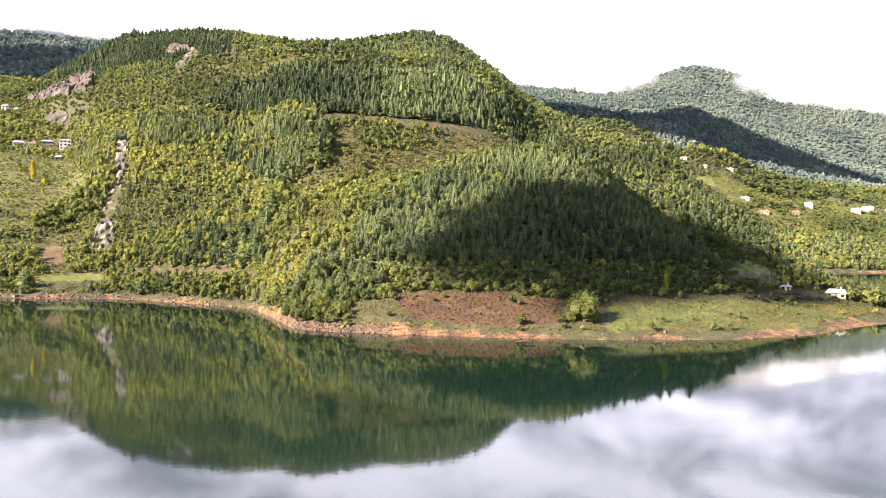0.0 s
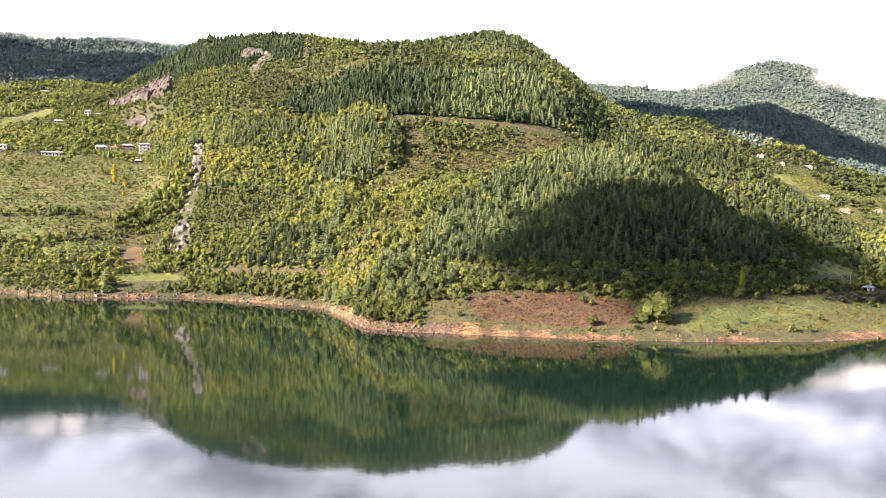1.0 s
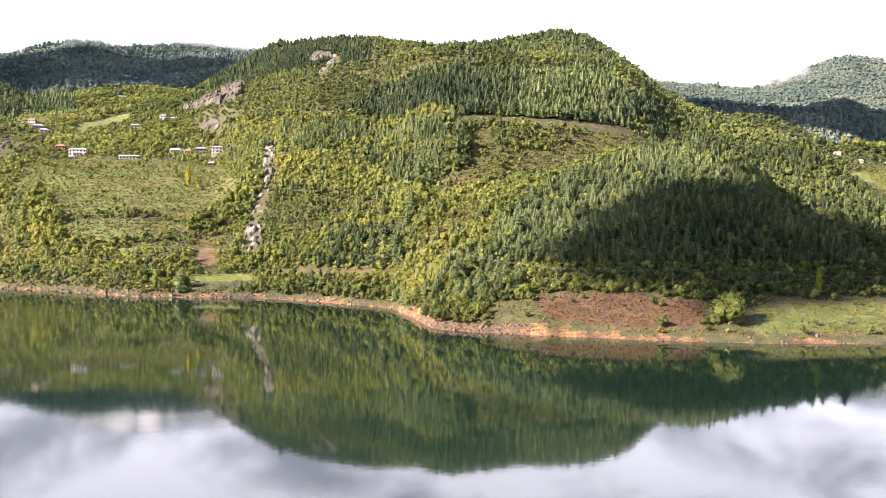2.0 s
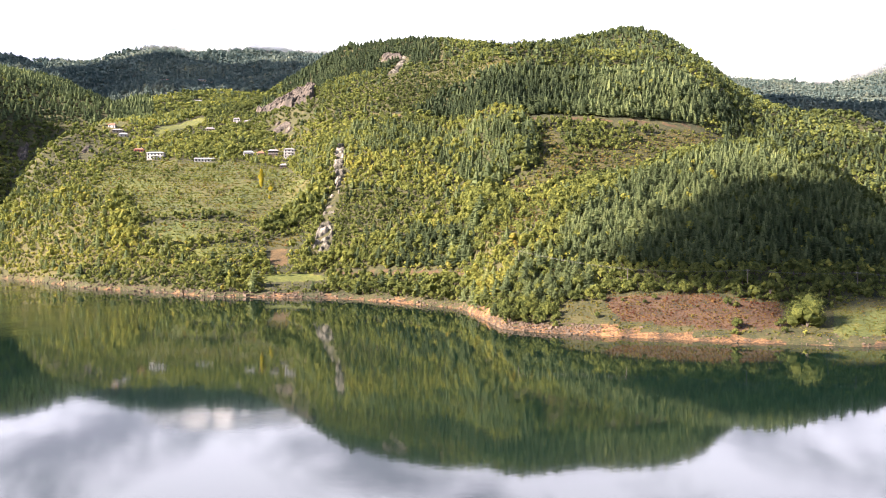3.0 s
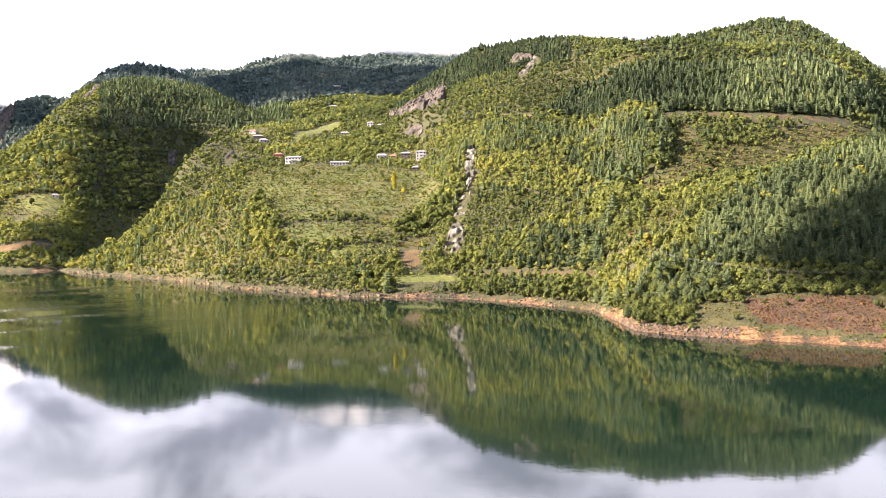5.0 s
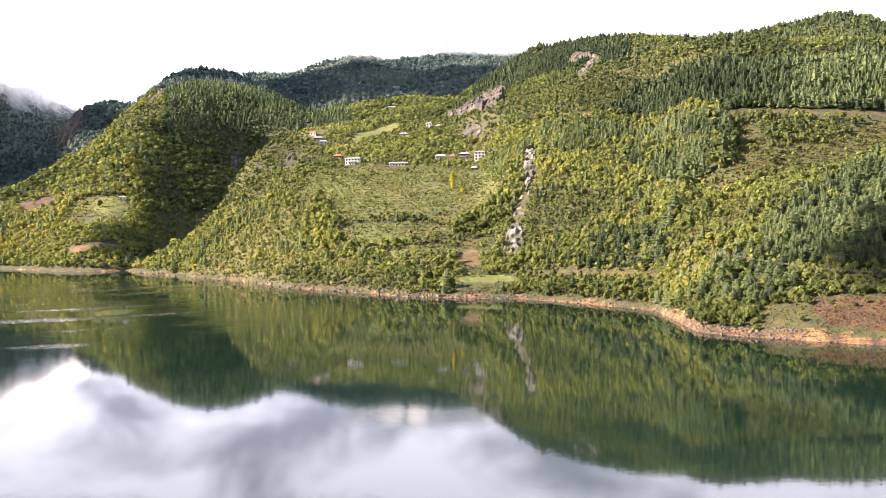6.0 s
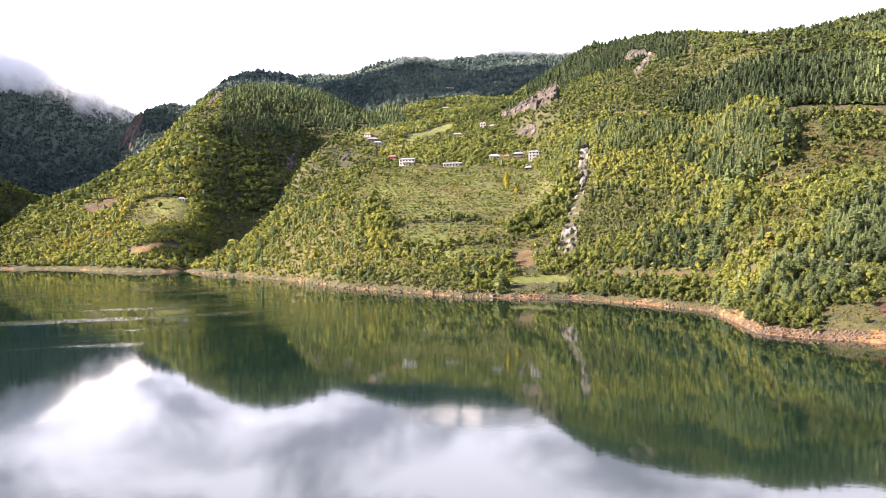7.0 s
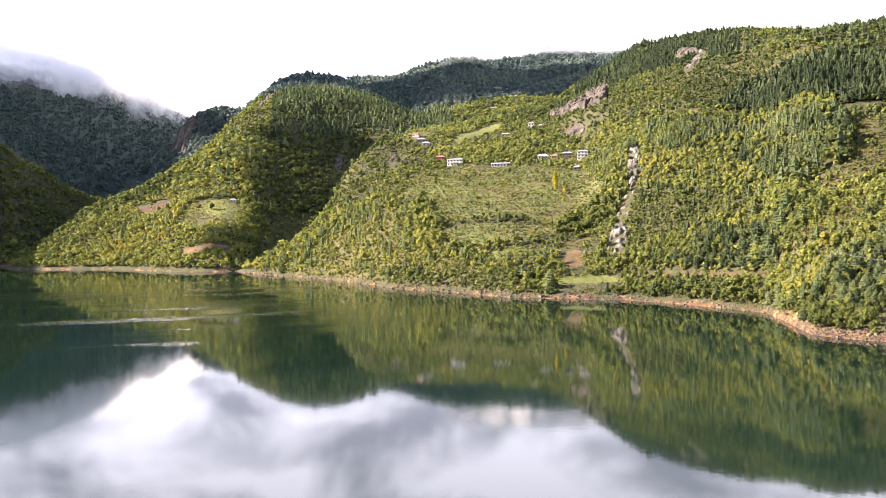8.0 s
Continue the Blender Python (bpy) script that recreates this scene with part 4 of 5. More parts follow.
def plant():
    for k, (gap, r0, r1, broad_leaves, needle_leaves, stems) in enumerate(BANDS):
        x, y, z, rng = grid_points(gap, r0, r1, -58, 27.5, 100 + k)
        r, a = np.hypot(x, y), np.degrees(np.arctan2(x, y))
        wob = 6 * fractal(x, y, 35, 61)
        px, py = x + wob, y - wob
        n = len(x)
        dice = rng.uniform(0, 1, n)
        patch = fractal(x, y, 70, 71)
        spur, hill, shore_pines = within(px, py, SPUR_PINES), within(px, py, HILL_PINES), within(px, py, SHORE_PINES)
        lime, bluff, heath = within(px, py, LIME_WOODS), within(px, py, BLUFF), within(px, py, HEATH)
        hedge, thicket, grove = within(px, py, HEDGES), within(px, py, THICKET), within(px, py, GROVE)
        stands = fractal(x, y, 45, 77)
        pine = 0.05 + 0.14 * (patch > 0.25)
        pine = np.where((r < 1450) & (z > 170) & (a > -24) & (a < 6), 0.25, pine)
        pine = np.where((r > 980) & (r < 1450) & (a > -9) & (a < 6), 0.6, pine)
        pine = np.where((a > 3.5) & (r > 560) & (r < 1050), 0.32, pine)
        pine = np.where(bluff, 0.10 + 0.45 * (stands > 0.05) + 0.25 * (z > 95), pine)
        pine = np.where(heath | lime, 0.05, pine)
        brow = (a > -22.5) & (a < -13) & (z > 196) & (r < 1400)
        pine = np.where(brow, 0.9, pine)
        pine = np.where(spur | hill, 0.93, np.where(shore_pines, 0.6, pine))
        pine = np.where((a > -41) & (a < -30) & (r > 1250) & (r < 1900) & (z > 170), 0.92, pine)
        pine = np.where((r > 1900), 0.45, pine)
        pine = np.where((a > -7) & (z < 22) & (r < 480) & ~shore_pines, 0.0, pine)
        open_land = within(px, py, MEADOW + SOIL + DRY[:1] + DRY[3:])
        lower = np.zeros(n, bool)
        for back in (5.0, 10.0, 15.0):
            lower |= within(px * (1 + back / r), py * (1 + back / r), MEADOW + SOIL[:1] + DRY[:1] + (SOIL[1:] if back < 6 else []))
        for back in (0.0, 7.0):
            open_land |= within(x * (1 + back / r), y * (1 + back / r), [o[0] for o in OUTCROPS])
        thin = within(px, py, TERRACES + PASTURE + DRY) & ~hedge & ~grove
        bracken = within(px, py, BRACKEN)
        uphill = 1 + 7.0 / r
        roads = np.minimum(beside(x * uphill, y * uphill, UPPER_ROAD), beside(x, y, UPPER_ROAD))
        roads = np.minimum(roads, np.minimum(beside(x, y, LOWER_ROAD), beside(x, y, LEFT_ROAD))) < 4.5
        chance = np.where(open_land | roads, 0.0, np.where(thin, np.where(a > 10, 0.3, np.where(a < -38, 0.3, 0.07)), np.where(bracken, 0.10, 0.94)))
        chance = np.where(within(px, py, DRY[1:3]) & ~roads & ~hedge, 0.32 + 0.4 * stands, chance)
        chance = np.where(thicket, 0.85 + 0.9 * stands, chance)
        village = (a > -37) & (a < -20.5) & (r > 480) & (r < 1150)
        chance = np.where(village & ~thin & ~grove & ~thicket, chance * np.clip(0.92 + 0.8 * patch, 0.3, 1), chance)
        bank = (r < 420) & (z < 9) & (a > -5.5) | (a > 10) & (z < 12) & (r < 480)
        chance = np.where(bank, chance * 0.04, chance)
        chance = np.where(overlooked(x, y, 9.0 + 0.003 * r), chance, chance * 0.06)
        for site in HOUSES:
            sx, sy, sw = site[:3]
            back = math.hypot(sx, sy)
            ahead = (x * sx + y * sy) / back - back
            aside = np.abs(x * sy - y * sx) / back
            chance = np.where((aside < sw * 0.55 + 1.5) & (ahead > -sw * 1.1 - 6) & (ahead < 8), 0.0, chance)
        keep = dice < chance
        x, y, z, r, a, pine, patch, thin = x[keep], y[keep], z[keep], r[keep], a[keep], pine[keep], patch[keep], (thin | bracken | bank)[keep]
        n = len(x)
        is_pine = rng.uniform(0, 1, n) < pine
        is_pine &= ~thin
        hill, lime, heath, thicket, grove, lower, hedge, brow = (v[keep] for v in (hill, lime, heath, thicket, grove, lower, hedge, brow))
        grow = rng.gamma(16, 1 / 16, n)
        big = gap / 4.6
        foot = (a > -7) & (z < 24) & (r < 480)
        scrub = ~is_pine & (rng.uniform(0, 1, n) < np.where(grove | hedge, 0.15, np.where(thin | thicket | heath, 0.92, np.where(village[keep], 0.8, np.where(foot, 0.85, 0.35)))))
        broad = ~is_pine & ~scrub
        tone = np.clip(0.26 + 0.26 * patch + rng.normal(0, 0.07, n) + 0.19 * lime + 0.01 * bluff[keep] + 0.12 * thicket - np.where(a > 8, 0.25, 0.03) * grove - 0.1 * heath + 0.25 * (rng.uniform(0, 1, n) < 0.010), 0, 0.95)
        tone = np.where((a < -18) & (r < 1150), tone + 0.05, tone)
        # spur foot: the shade there is put into darker leaf tones
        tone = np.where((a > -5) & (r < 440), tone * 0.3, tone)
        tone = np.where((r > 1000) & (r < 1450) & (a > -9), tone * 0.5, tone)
        tone = np.where((a > 3.5) & (r > 440) & (r < 1450), tone * 0.85 - 0.06, tone)
        tone = np.where((a < -42) & (r < 1250), tone + 0.15, tone)
        # upper hillside: browner green leaves, with shade added as a darker tone
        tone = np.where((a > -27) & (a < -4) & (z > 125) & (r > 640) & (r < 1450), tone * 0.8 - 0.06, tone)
        # pines: darker on the left, lightened as sunlit on the right and spur
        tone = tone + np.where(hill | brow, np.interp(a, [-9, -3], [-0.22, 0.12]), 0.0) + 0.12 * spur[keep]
        # pines above the ravine: half shade put in as a lower tone
        tone = np.where((a > -41) & (a < -30) & (r > 1250) & (r < 1900), tone - 0.04, tone)
        # far-left slopes: their shade is put into a halved tone
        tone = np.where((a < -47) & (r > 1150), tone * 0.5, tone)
        shrink = np.interp(r, [600, 850, 1150, 1700], [1.0, 0.72, 0.64, 0.72])
        shrink = np.where((a < -38) & (r < 1400), 0.95, shrink)
        hp = np.clip(np.interp(r, [500, 800], [5.6, 7.2]) * grow, 3.5, 13) * np.where(r > 1750, 1.15, np.where(r > 1150, big ** 0.55, 1)) * shrink
        hb = np.clip(np.interp(r, [500, 800], [4.6, 5.6]) * grow, 2.6, 9) * np.where(r > 1750, 1.3, np.where(r > 1150, big ** 0.6, 1)) * (0.25 + 0.75 * shrink)
        hs = np.clip(2.6 * grow, 1.2, 4.5) * np.where(foot, 1.1, 1.0) * np.where(r > 1150, big ** 0.7, 1)
        high = np.where(r > 1750, 1.6, np.where(r > 1150, 1.2, 1.0))
        hp, hb, hs = hp * high, hb * high, hs * high
        hp, hb = hp * np.where(hill, 1.2, 1.0), hb * np.where(grove, 1.25, 1.0)
        edge = bluff[keep] & (beside(x, y, BLUFF_EDGE) < 13)
        hp, hb = hp * np.where(edge, 1.4, 1.0), hb * np.where(edge, 1.45, 1.0)
        hs = hs * np.where((r > 800) & (r < 1150), 1.35, 1.0) * np.where(heath, 0.75, 1.0) * np.where(lower, 0.45, 1.0)
        hp, hb = np.where(lower, 1.5, hp), np.where(lower, 1.4, hb)
        first = np.zeros(n, bool)
        if k == 0:
            order = np.argsort(np.hypot((x + 20) * 0.6, y - 350))
            first[order[:270]] = True
            for i in order[:270]:
                NEAR_TREES.append((x[i], y[i], "pine" if is_pine[i] else "shrub" if scrub[i] else "tree", hp[i] if is_pine[i] else hs[i] if scrub[i] else hb[i]))
        # distant bands use the leaf palette that has haze in it
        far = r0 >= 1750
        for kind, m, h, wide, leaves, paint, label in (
                ("pine", is_pine, hp, 1.12, needle_leaves, HAZED_MOUNTAIN if far else NEEDLES, "dense dark green pine woods on the hillside"),
                ("tree", broad, hb, 1.02, broad_leaves, HAZED_MOUNTAIN if far else LEAVES, "yellow-green autumn broadleaf woods on the slopes"),
                ("shrub", scrub, hs, 1.15, max(4, broad_leaves // 2), HAZED_MOUNTAIN if far else LEAVES, "scrubby green and ochre bushes between trees")):
            m = m & ~first
            name = {"pine": "pine_woods", "tree": "broadleaf_woods", "shrub": "scrub"}[kind]
            spread = np.where(r[m] > 1750, 1.55, np.where(r[m] > 1150, 1.4, np.where(r[m] > 800, 1.25, 1.0)))
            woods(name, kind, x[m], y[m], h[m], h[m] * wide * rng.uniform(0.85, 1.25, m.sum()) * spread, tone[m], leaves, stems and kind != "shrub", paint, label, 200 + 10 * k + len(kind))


plant()


# ---- single trees along the near shore ----
def part(name, me, parent, label=""):
    ob = new(name, me)
    ob.parent = parent
    if label:
        ob["label"] = label
    return ob


def whole(name, label, category, group="", kind=""):
    return tagged(new(name), label, category, group, kind)


def single_tree(rng, kind, leaves, paint, name, label, tone):
    co, lit, wood, faces = tree_shape(rng, kind, leaves)
    root = whole(name, label, "shrub" if kind == "shrub" else "tree", "trees along the near shore")
    root.empty_display_size = 0.2
    quads = np.arange(len(co)).reshape(-1, 4)
    part("trunk", quad_mesh("trunk", wood, faces, [BARK]), root)
    part("crown", quad_mesh("crown", co, quads, [paint], None, np.full(len(quads), tone), False, lit), root)
    return root


def plant_singles():
    rng = np.random.default_rng(7)
    models = {"pine": [single_tree(rng, "pine", 190, NEEDLES, "pine_tree", "bluish green young pine tree on the slope", 0.2 + 0.1 * k) for k in range(4)],
              "tree": [single_tree(rng, "tree", 260, LEAVES, "broadleaf_tree", "yellow-green autumn broadleaf tree above the bank", 0.10 + 0.07 * k) for k in range(5)],
              "shrub": [single_tree(rng, "shrub", 130, LEAVES, "shrub", "low rounded green and ochre shrub on the bank", 0.08 + 0.06 * k) for k in range(4)]}
    used = set()
    for x, y, kind, h in NEAR_TREES:
        k = int(rng.integers(0, len(models[kind])))
        model = models[kind][k]
        wide = h * (1.25 if kind == "shrub" else 1.1 if kind == "tree" else 1.0)
        m = pose(x, y, float(ground_at(x, y)), 0, 0, rng.uniform(0, 360))
        if (kind, k) not in used:
            used.add((kind, k))
            model.matrix_basis = m @ Matrix.Diagonal((wide, wide, h, 1))
        else:
            c = copy_thing(model, m)
            c.scale = (wide, wide, h)
    for kind, group in models.items():
        for k, model in enumerate(group):
            if (kind, k) not in used:
                model.matrix_basis = pose(-40 + 3 * k, 400 + k, float(ground_at(-40 + 3 * k, 400 + k))) @ Matrix.Diagonal((5, 5, 6, 1))
    gold = single_tree(rng, "poplar", 120, GOLD, "poplar_tree", "slender golden yellow poplar among the terraces", 0.5)
    gold["group"] = "golden poplars"
    gold.matrix_basis = pose(-298, 675, float(ground_at(-298, 675))) @ Matrix.Diagonal((15, 15, 16.5, 1))
    for x, y, h, w in ((-287, 668, 5, 12), (-276, 640, 3.5, 8)):
        c = copy_thing(gold, pose(x, y, float(ground_at(x, y)), 0, 0, x * 7))
        c.scale = (w, w, h)
    for label, group, tone, sites in (
            ("tall pale yellow-green tree on the far ridge", "pale trees on the ridge", 0.45, ((322, 1222, 14), (333, 1209, 16), (347, 1213, 13), (368, 1228, 15), (388, 1240, 12))),
            ("round dark green tree standing on the meadow", "trees on the meadow", 0.0, ((-743, 751, 9), (-765, 755, 4.5))),
            ("tall pale green tree beside the meadow", "trees beside the meadow", 0.34, ((-757, 814, 12), (-738, 800, 13), (-722, 785, 10), (-700, 763, 9), (-686, 746, 8)))):
        first = single_tree(rng, "tree", 160, LEAVES, "broadleaf_tree", label, tone)
        first["group"] = group
        for k, (x, y, h) in enumerate(sites):
            m = pose(x, y, float(ground_at(x, y)), 0, 0, 77 * k)
            ob = copy_thing(first, m) if k else first
            ob.matrix_basis = m @ Matrix.Diagonal((h * 0.95, h * 0.95, h, 1))
    lime = single_tree(rng, "poplar", 110, LIME, "young_tree", "slim young tree with bright yellow-green leaves", 0.5)
    lime.matrix_basis = pose(92, 381, float(ground_at(92, 381))) @ Matrix.Diagonal((9, 9, 10.5, 1))
    # the big leafy bush on the bank
    bush = single_tree(rng, "bush", 1500, LEAVES, "bush", "large leafy yellow-green bush on the grassy bank", 0.22)
    bush.matrix_basis = pose(53, 346, float(ground_at(53, 346)) - 0.5) @ Matrix.Diagonal((14, 12, 13, 1))
    thorn = single_tree(rng, "bush", 420, THORN, "bush", "dark grey-green twiggy bush beside the lakeside house", 0.3)
    thorn["group"] = "bushes round the lakeside house"
    for k, (x, y, w, h) in enumerate([(129, 393, 4, 2.4), (136, 396, 5, 3), (143, 402, 5.5, 4.6), (148, 404, 4.5, 3.2), (153, 409, 6.5, 5.6), (160, 416, 5, 4.2), (166, 420, 4.5, 2.6), (173, 425, 4, 2.2), (182, 431, 5, 3), (123, 396, 5, 3.4), (197, 456, 8, 7), (204, 463, 7, 6)]):
        m = pose(x, y, float(ground_at(x, y)) - 0.3, 0, 0, x * 13)
        ob = copy_thing(thorn, m) if k else thorn
        ob.matrix_basis = m @ Matrix.Diagonal((w, w, h, 1))


plant_singles()


def rows_of_bushes():
    """Low tea bushes in rows along the terraces, and tufts on the bank and in the fields."""
    rng = np.random.default_rng(21)
    x, y, z, _ = grid_points(2.5, 480, 1250, -46, 26, 301)
    keep = within(x, y, TERRACES)
    x, y, z = x[keep], y[keep], z[keep]
    row = np.abs(((z + 0.6 * fractal(x, y, 60, 81)) / 2.1) % 1.0 - 0.5)
    keep = (row < 0.32) & (rng.uniform(0, 1, len(x)) < 0.9 + 0.6 * fractal(x, y, 40, 85)) & overlooked(x, y, 2.0)
    x, y = x[keep], y[keep]
    h = rng.uniform(0.8, 1.3, len(x))
    woods("tea_bushes", "shrub", x, y, h, h * 2.1, np.clip(rng.normal(0.33, 0.10, len(x)), 0, 0.9), 4, False, LEAVES, "low green bushes planted in rows on terraces", 31)
    x, y, z, _ = grid_points(0.92, 332, 480, -13, 26, 302, 0.7)
    keep = (z < 16) & (rng.uniform(0, 1, len(x)) < 0.55 + 0.5 * fractal(x, y, 9, 84) + 0.25 * within(x, y, BRACKEN)) & ~((z < 2.2) & (rng.uniform(0, 1, len(x)) < 0.7))
    x, y = x[keep], y[keep]
    h = rng.gamma(4, 0.08, len(x)) + 0.12
    tone = np.where(within(x, y, BRACKEN), 0.78, 0.36) + rng.normal(0, 0.12, len(x)) + 0.2 * fractal(x, y, 20, 83)
    woods("bank_grass", "tuft", x, y, h, h * 1.5, np.clip(tone, 0, 1), 5, False, TUFTS, "dry grass and reddish bracken tufts on the bank", 32)
    x, y, z, _ = grid_points(2.6, 430, 1300, -50, 26, 303)
    keep = (within(x, y, DRY) | within(x, y, PASTURE + TERRACES) & (rng.uniform(0, 1, len(x)) < 0.3)) & overlooked(x, y, 2.0)
    x, y = x[keep], y[keep]
    h = rng.uniform(0.6, 1.8, len(x))
    woods("field_tufts", "tuft", x, y, h, h * 1.6, np.clip(rng.normal(0.4, 0.16, len(x)), 0, 1), 5, False, TUFTS, "dry grass and weeds in the open fields", 33)


rows_of_bushes()


def understory():
    """Low growth that closes the woods' edge near the lake."""
    x, y, z, rng = grid_points(3.1, 330, 900, -44, 24, 304)
    a, r = np.degrees(np.arctan2(x, y)), np.hypot(x, y)
    closed = ~within(x, y, BRACKEN + MEADOW + SOIL + TERRACES + PASTURE + DRY[:1] + [o[0] for o in OUTCROPS])
    for back in (5.0, 10.0, 15.0):
        closed &= ~within(x * (1 + back / r), y * (1 + back / r), MEADOW + SOIL[:1] + DRY[:1] + (SOIL[1:] if back < 6 else []))
    bank = (r < 420) & (z < 10) & (a > -5.5) | (a > 10) & (z < 12) & (r < 480)
    edge = (z < 30) & (rng.uniform(0, 1, len(x)) < np.where(bank, 0.02, 0.75)) & closed
    edge |= within(x, y, DRY[1:3]) & (rng.uniform(0, 1, len(x)) < 0.25)
    edge = edge & (r < 620)
    edge |= (a < -20) & closed & (z > 6) & (rng.uniform(0, 1, len(x)) < 0.75 + 0.4 * fractal(x, y, 50, 93))
    edge &= overlooked(x, y, 4.0) & (np.hypot(x - 188, y - 440) > 16)
    x, y, z, r = x[edge], y[edge], z[edge], r[edge]
    h = np.clip(rng.gamma(6, 0.4, len(x)), 1, 5) * np.where(r > 620, 0.8, 1.0) * np.clip(0.45 + z / 12, 0.45, 1)
    tone = 0.28 + 0.22 * fractal(x, y, 40, 91) + rng.normal(0, 0.14, len(x))
    for low, high, leaves in ((330, 560, 10), (560, 900, 5)):
        m = (r >= low) & (r < high)
        woods("undergrowth", "shrub", x[m], y[m], h[m], h[m] * 1.3, np.clip(tone[m], 0, 0.9), leaves, False, LEAVES, "dense green and yellow undergrowth near the shore", 34)


understory()


def heath():
    """Low closed scrub on the stony parts of the bluff and the hilltop."""
    x, y, z, rng = grid_points(2.0, 500, 930, -24, -8, 305)
    keep = within(x, y, HEATH) & ~within(x, y, [o[0] for o in OUTCROPS]) & (rng.uniform(0, 1, len(x)) < 0.8) & overlooked(x, y, 3.0)
    x, y = x[keep], y[keep]
    h = np.clip(rng.gamma(8, 0.18, len(x)), 0.7, 3)
    tone = np.clip(0.16 + 0.2 * fractal(x, y, 30, 95) + rng.normal(0, 0.06, len(x)), 0, 0.9)
    woods("heath", "shrub", x, y, h, h * 1.5, tone, 5, False, LEAVES, "low closed green scrub on the stony slope", 35)


heath()


# ---- rock ----
def outcrop(plot, rise, paint, seed):
    """A craggy rock face that stands out of the slope."""
    xs, ys = [p[0] for p in plot], [p[1] for p in plot]
    middle_x, middle_y = sum(xs) / len(xs), sum(ys) / len(ys)
    far = math.hypot(middle_x, middle_y)
    gap = max(0.7, far * 0.001)
    gx, gy = np.meshgrid(np.arange(min(xs) - 6, max(xs) + 6, gap), np.arange(min(ys) - 6, max(ys) + 6, gap), indexing="ij")
    wob = 0.35 * rise * fractal(gx, gy, 14 * gap, seed)
    hit = (inside(gx + wob, gy - wob, plot) & (fractal(gx, gy, 6 * gap, seed + 3) > (0.12 if rise < 2.5 else -0.02 if rise < 3.4 else -0.1))).astype(float)
    soft = hit.copy()
    for _ in range(2):
        soft[1:-1, 1:-1] = (soft[:-2, 1:-1] + soft[2:, 1:-1] + soft[1:-1, :-2] + soft[1:-1, 2:] + soft[1:-1, 1:-1] * 2) / 6
    across, back = (gx * middle_y - gy * middle_x) / far, (gx * middle_x + gy * middle_y) / far
    across, back = across + 1.6 * gap * fractal(gx, gy, 7 * gap, seed + 11), back + 5 * gap * fractal(gx, gy, 9 * gap, seed + 12)
    blocks = sum(hashed(np.floor(across / w).astype(np.int64), np.floor(back / d).astype(np.int64), seed + 20) * k
                 for w, d, k in ((5 * gap, 16 * gap, 0.5), (2.4 * gap, 9 * gap, 0.4), (1.3 * gap, 4 * gap, 0.2)))
    crag = blocks + 0.3 * (1 - np.abs(fractal(gx, gy, 9 * gap, seed + 5, 5)) * 2.2)
    gz = ground_at(gx, gy) - 1.5 + soft * (1.5 + rise * (0.2 + 0.75 * crag if rise > 4 else 0.45 + 0.4 * crag))
    ox, oy = gx - 0.25 * rise * soft * gx / far, gy - 0.25 * rise * soft * gy / far
    n, k = gx.shape
    idx = np.arange(n * k).reshape(n, k)
    q = np.stack([idx[:-1, :-1], idx[1:, :-1], idx[1:, 1:], idx[:-1, 1:]], -1).reshape(-1, 4)
    q = q[(soft.ravel()[q] > 0.02).all(1)]
    # each bare crag that the scrub leaves free is a piece of its own
    places = np.stack([ox, oy, gz], -1).reshape(-1, 3)
    owner = np.arange(n * k)

    def chief(v):
        while owner[v] != v:
            owner[v] = owner[owner[v]]
            v = owner[v]
        return v
    for face in q:
        c = [chief(v) for v in face]
        for v in c[1:]:
            owner[v] = c[0]
            c = [chief(c[0])] + c[1:]
    groups = {}
    for face in q:
        groups.setdefault(chief(face[0]), []).append(face)
    root = new("rock_outcrop")
    middle = Vector((sum(xs) / len(xs), sum(ys) / len(ys), 0))
    middle.z = float(ground_at(middle.x, middle.y))
    root.location = middle
    for faces in groups.values():
        if len(faces) > 5:
            used, back = np.unique(np.array(faces), return_inverse=True)
            part("crag", quad_mesh("crag", places[used] - np.array(middle), back.reshape(-1, 4), [paint]), root)
    return root


for i, (plot, rise, tint) in enumerate(OUTCROPS):
    ob = outcrop(plot, rise, WHITE_ROCK if tint == "white" else BROWN_ROCK, 400 + 7 * i)
    tagged(ob, "bare pale limestone crag on the wooded slope" if tint == "white" else "bare brown rock face with cracks above the trees", "rock", "crags")


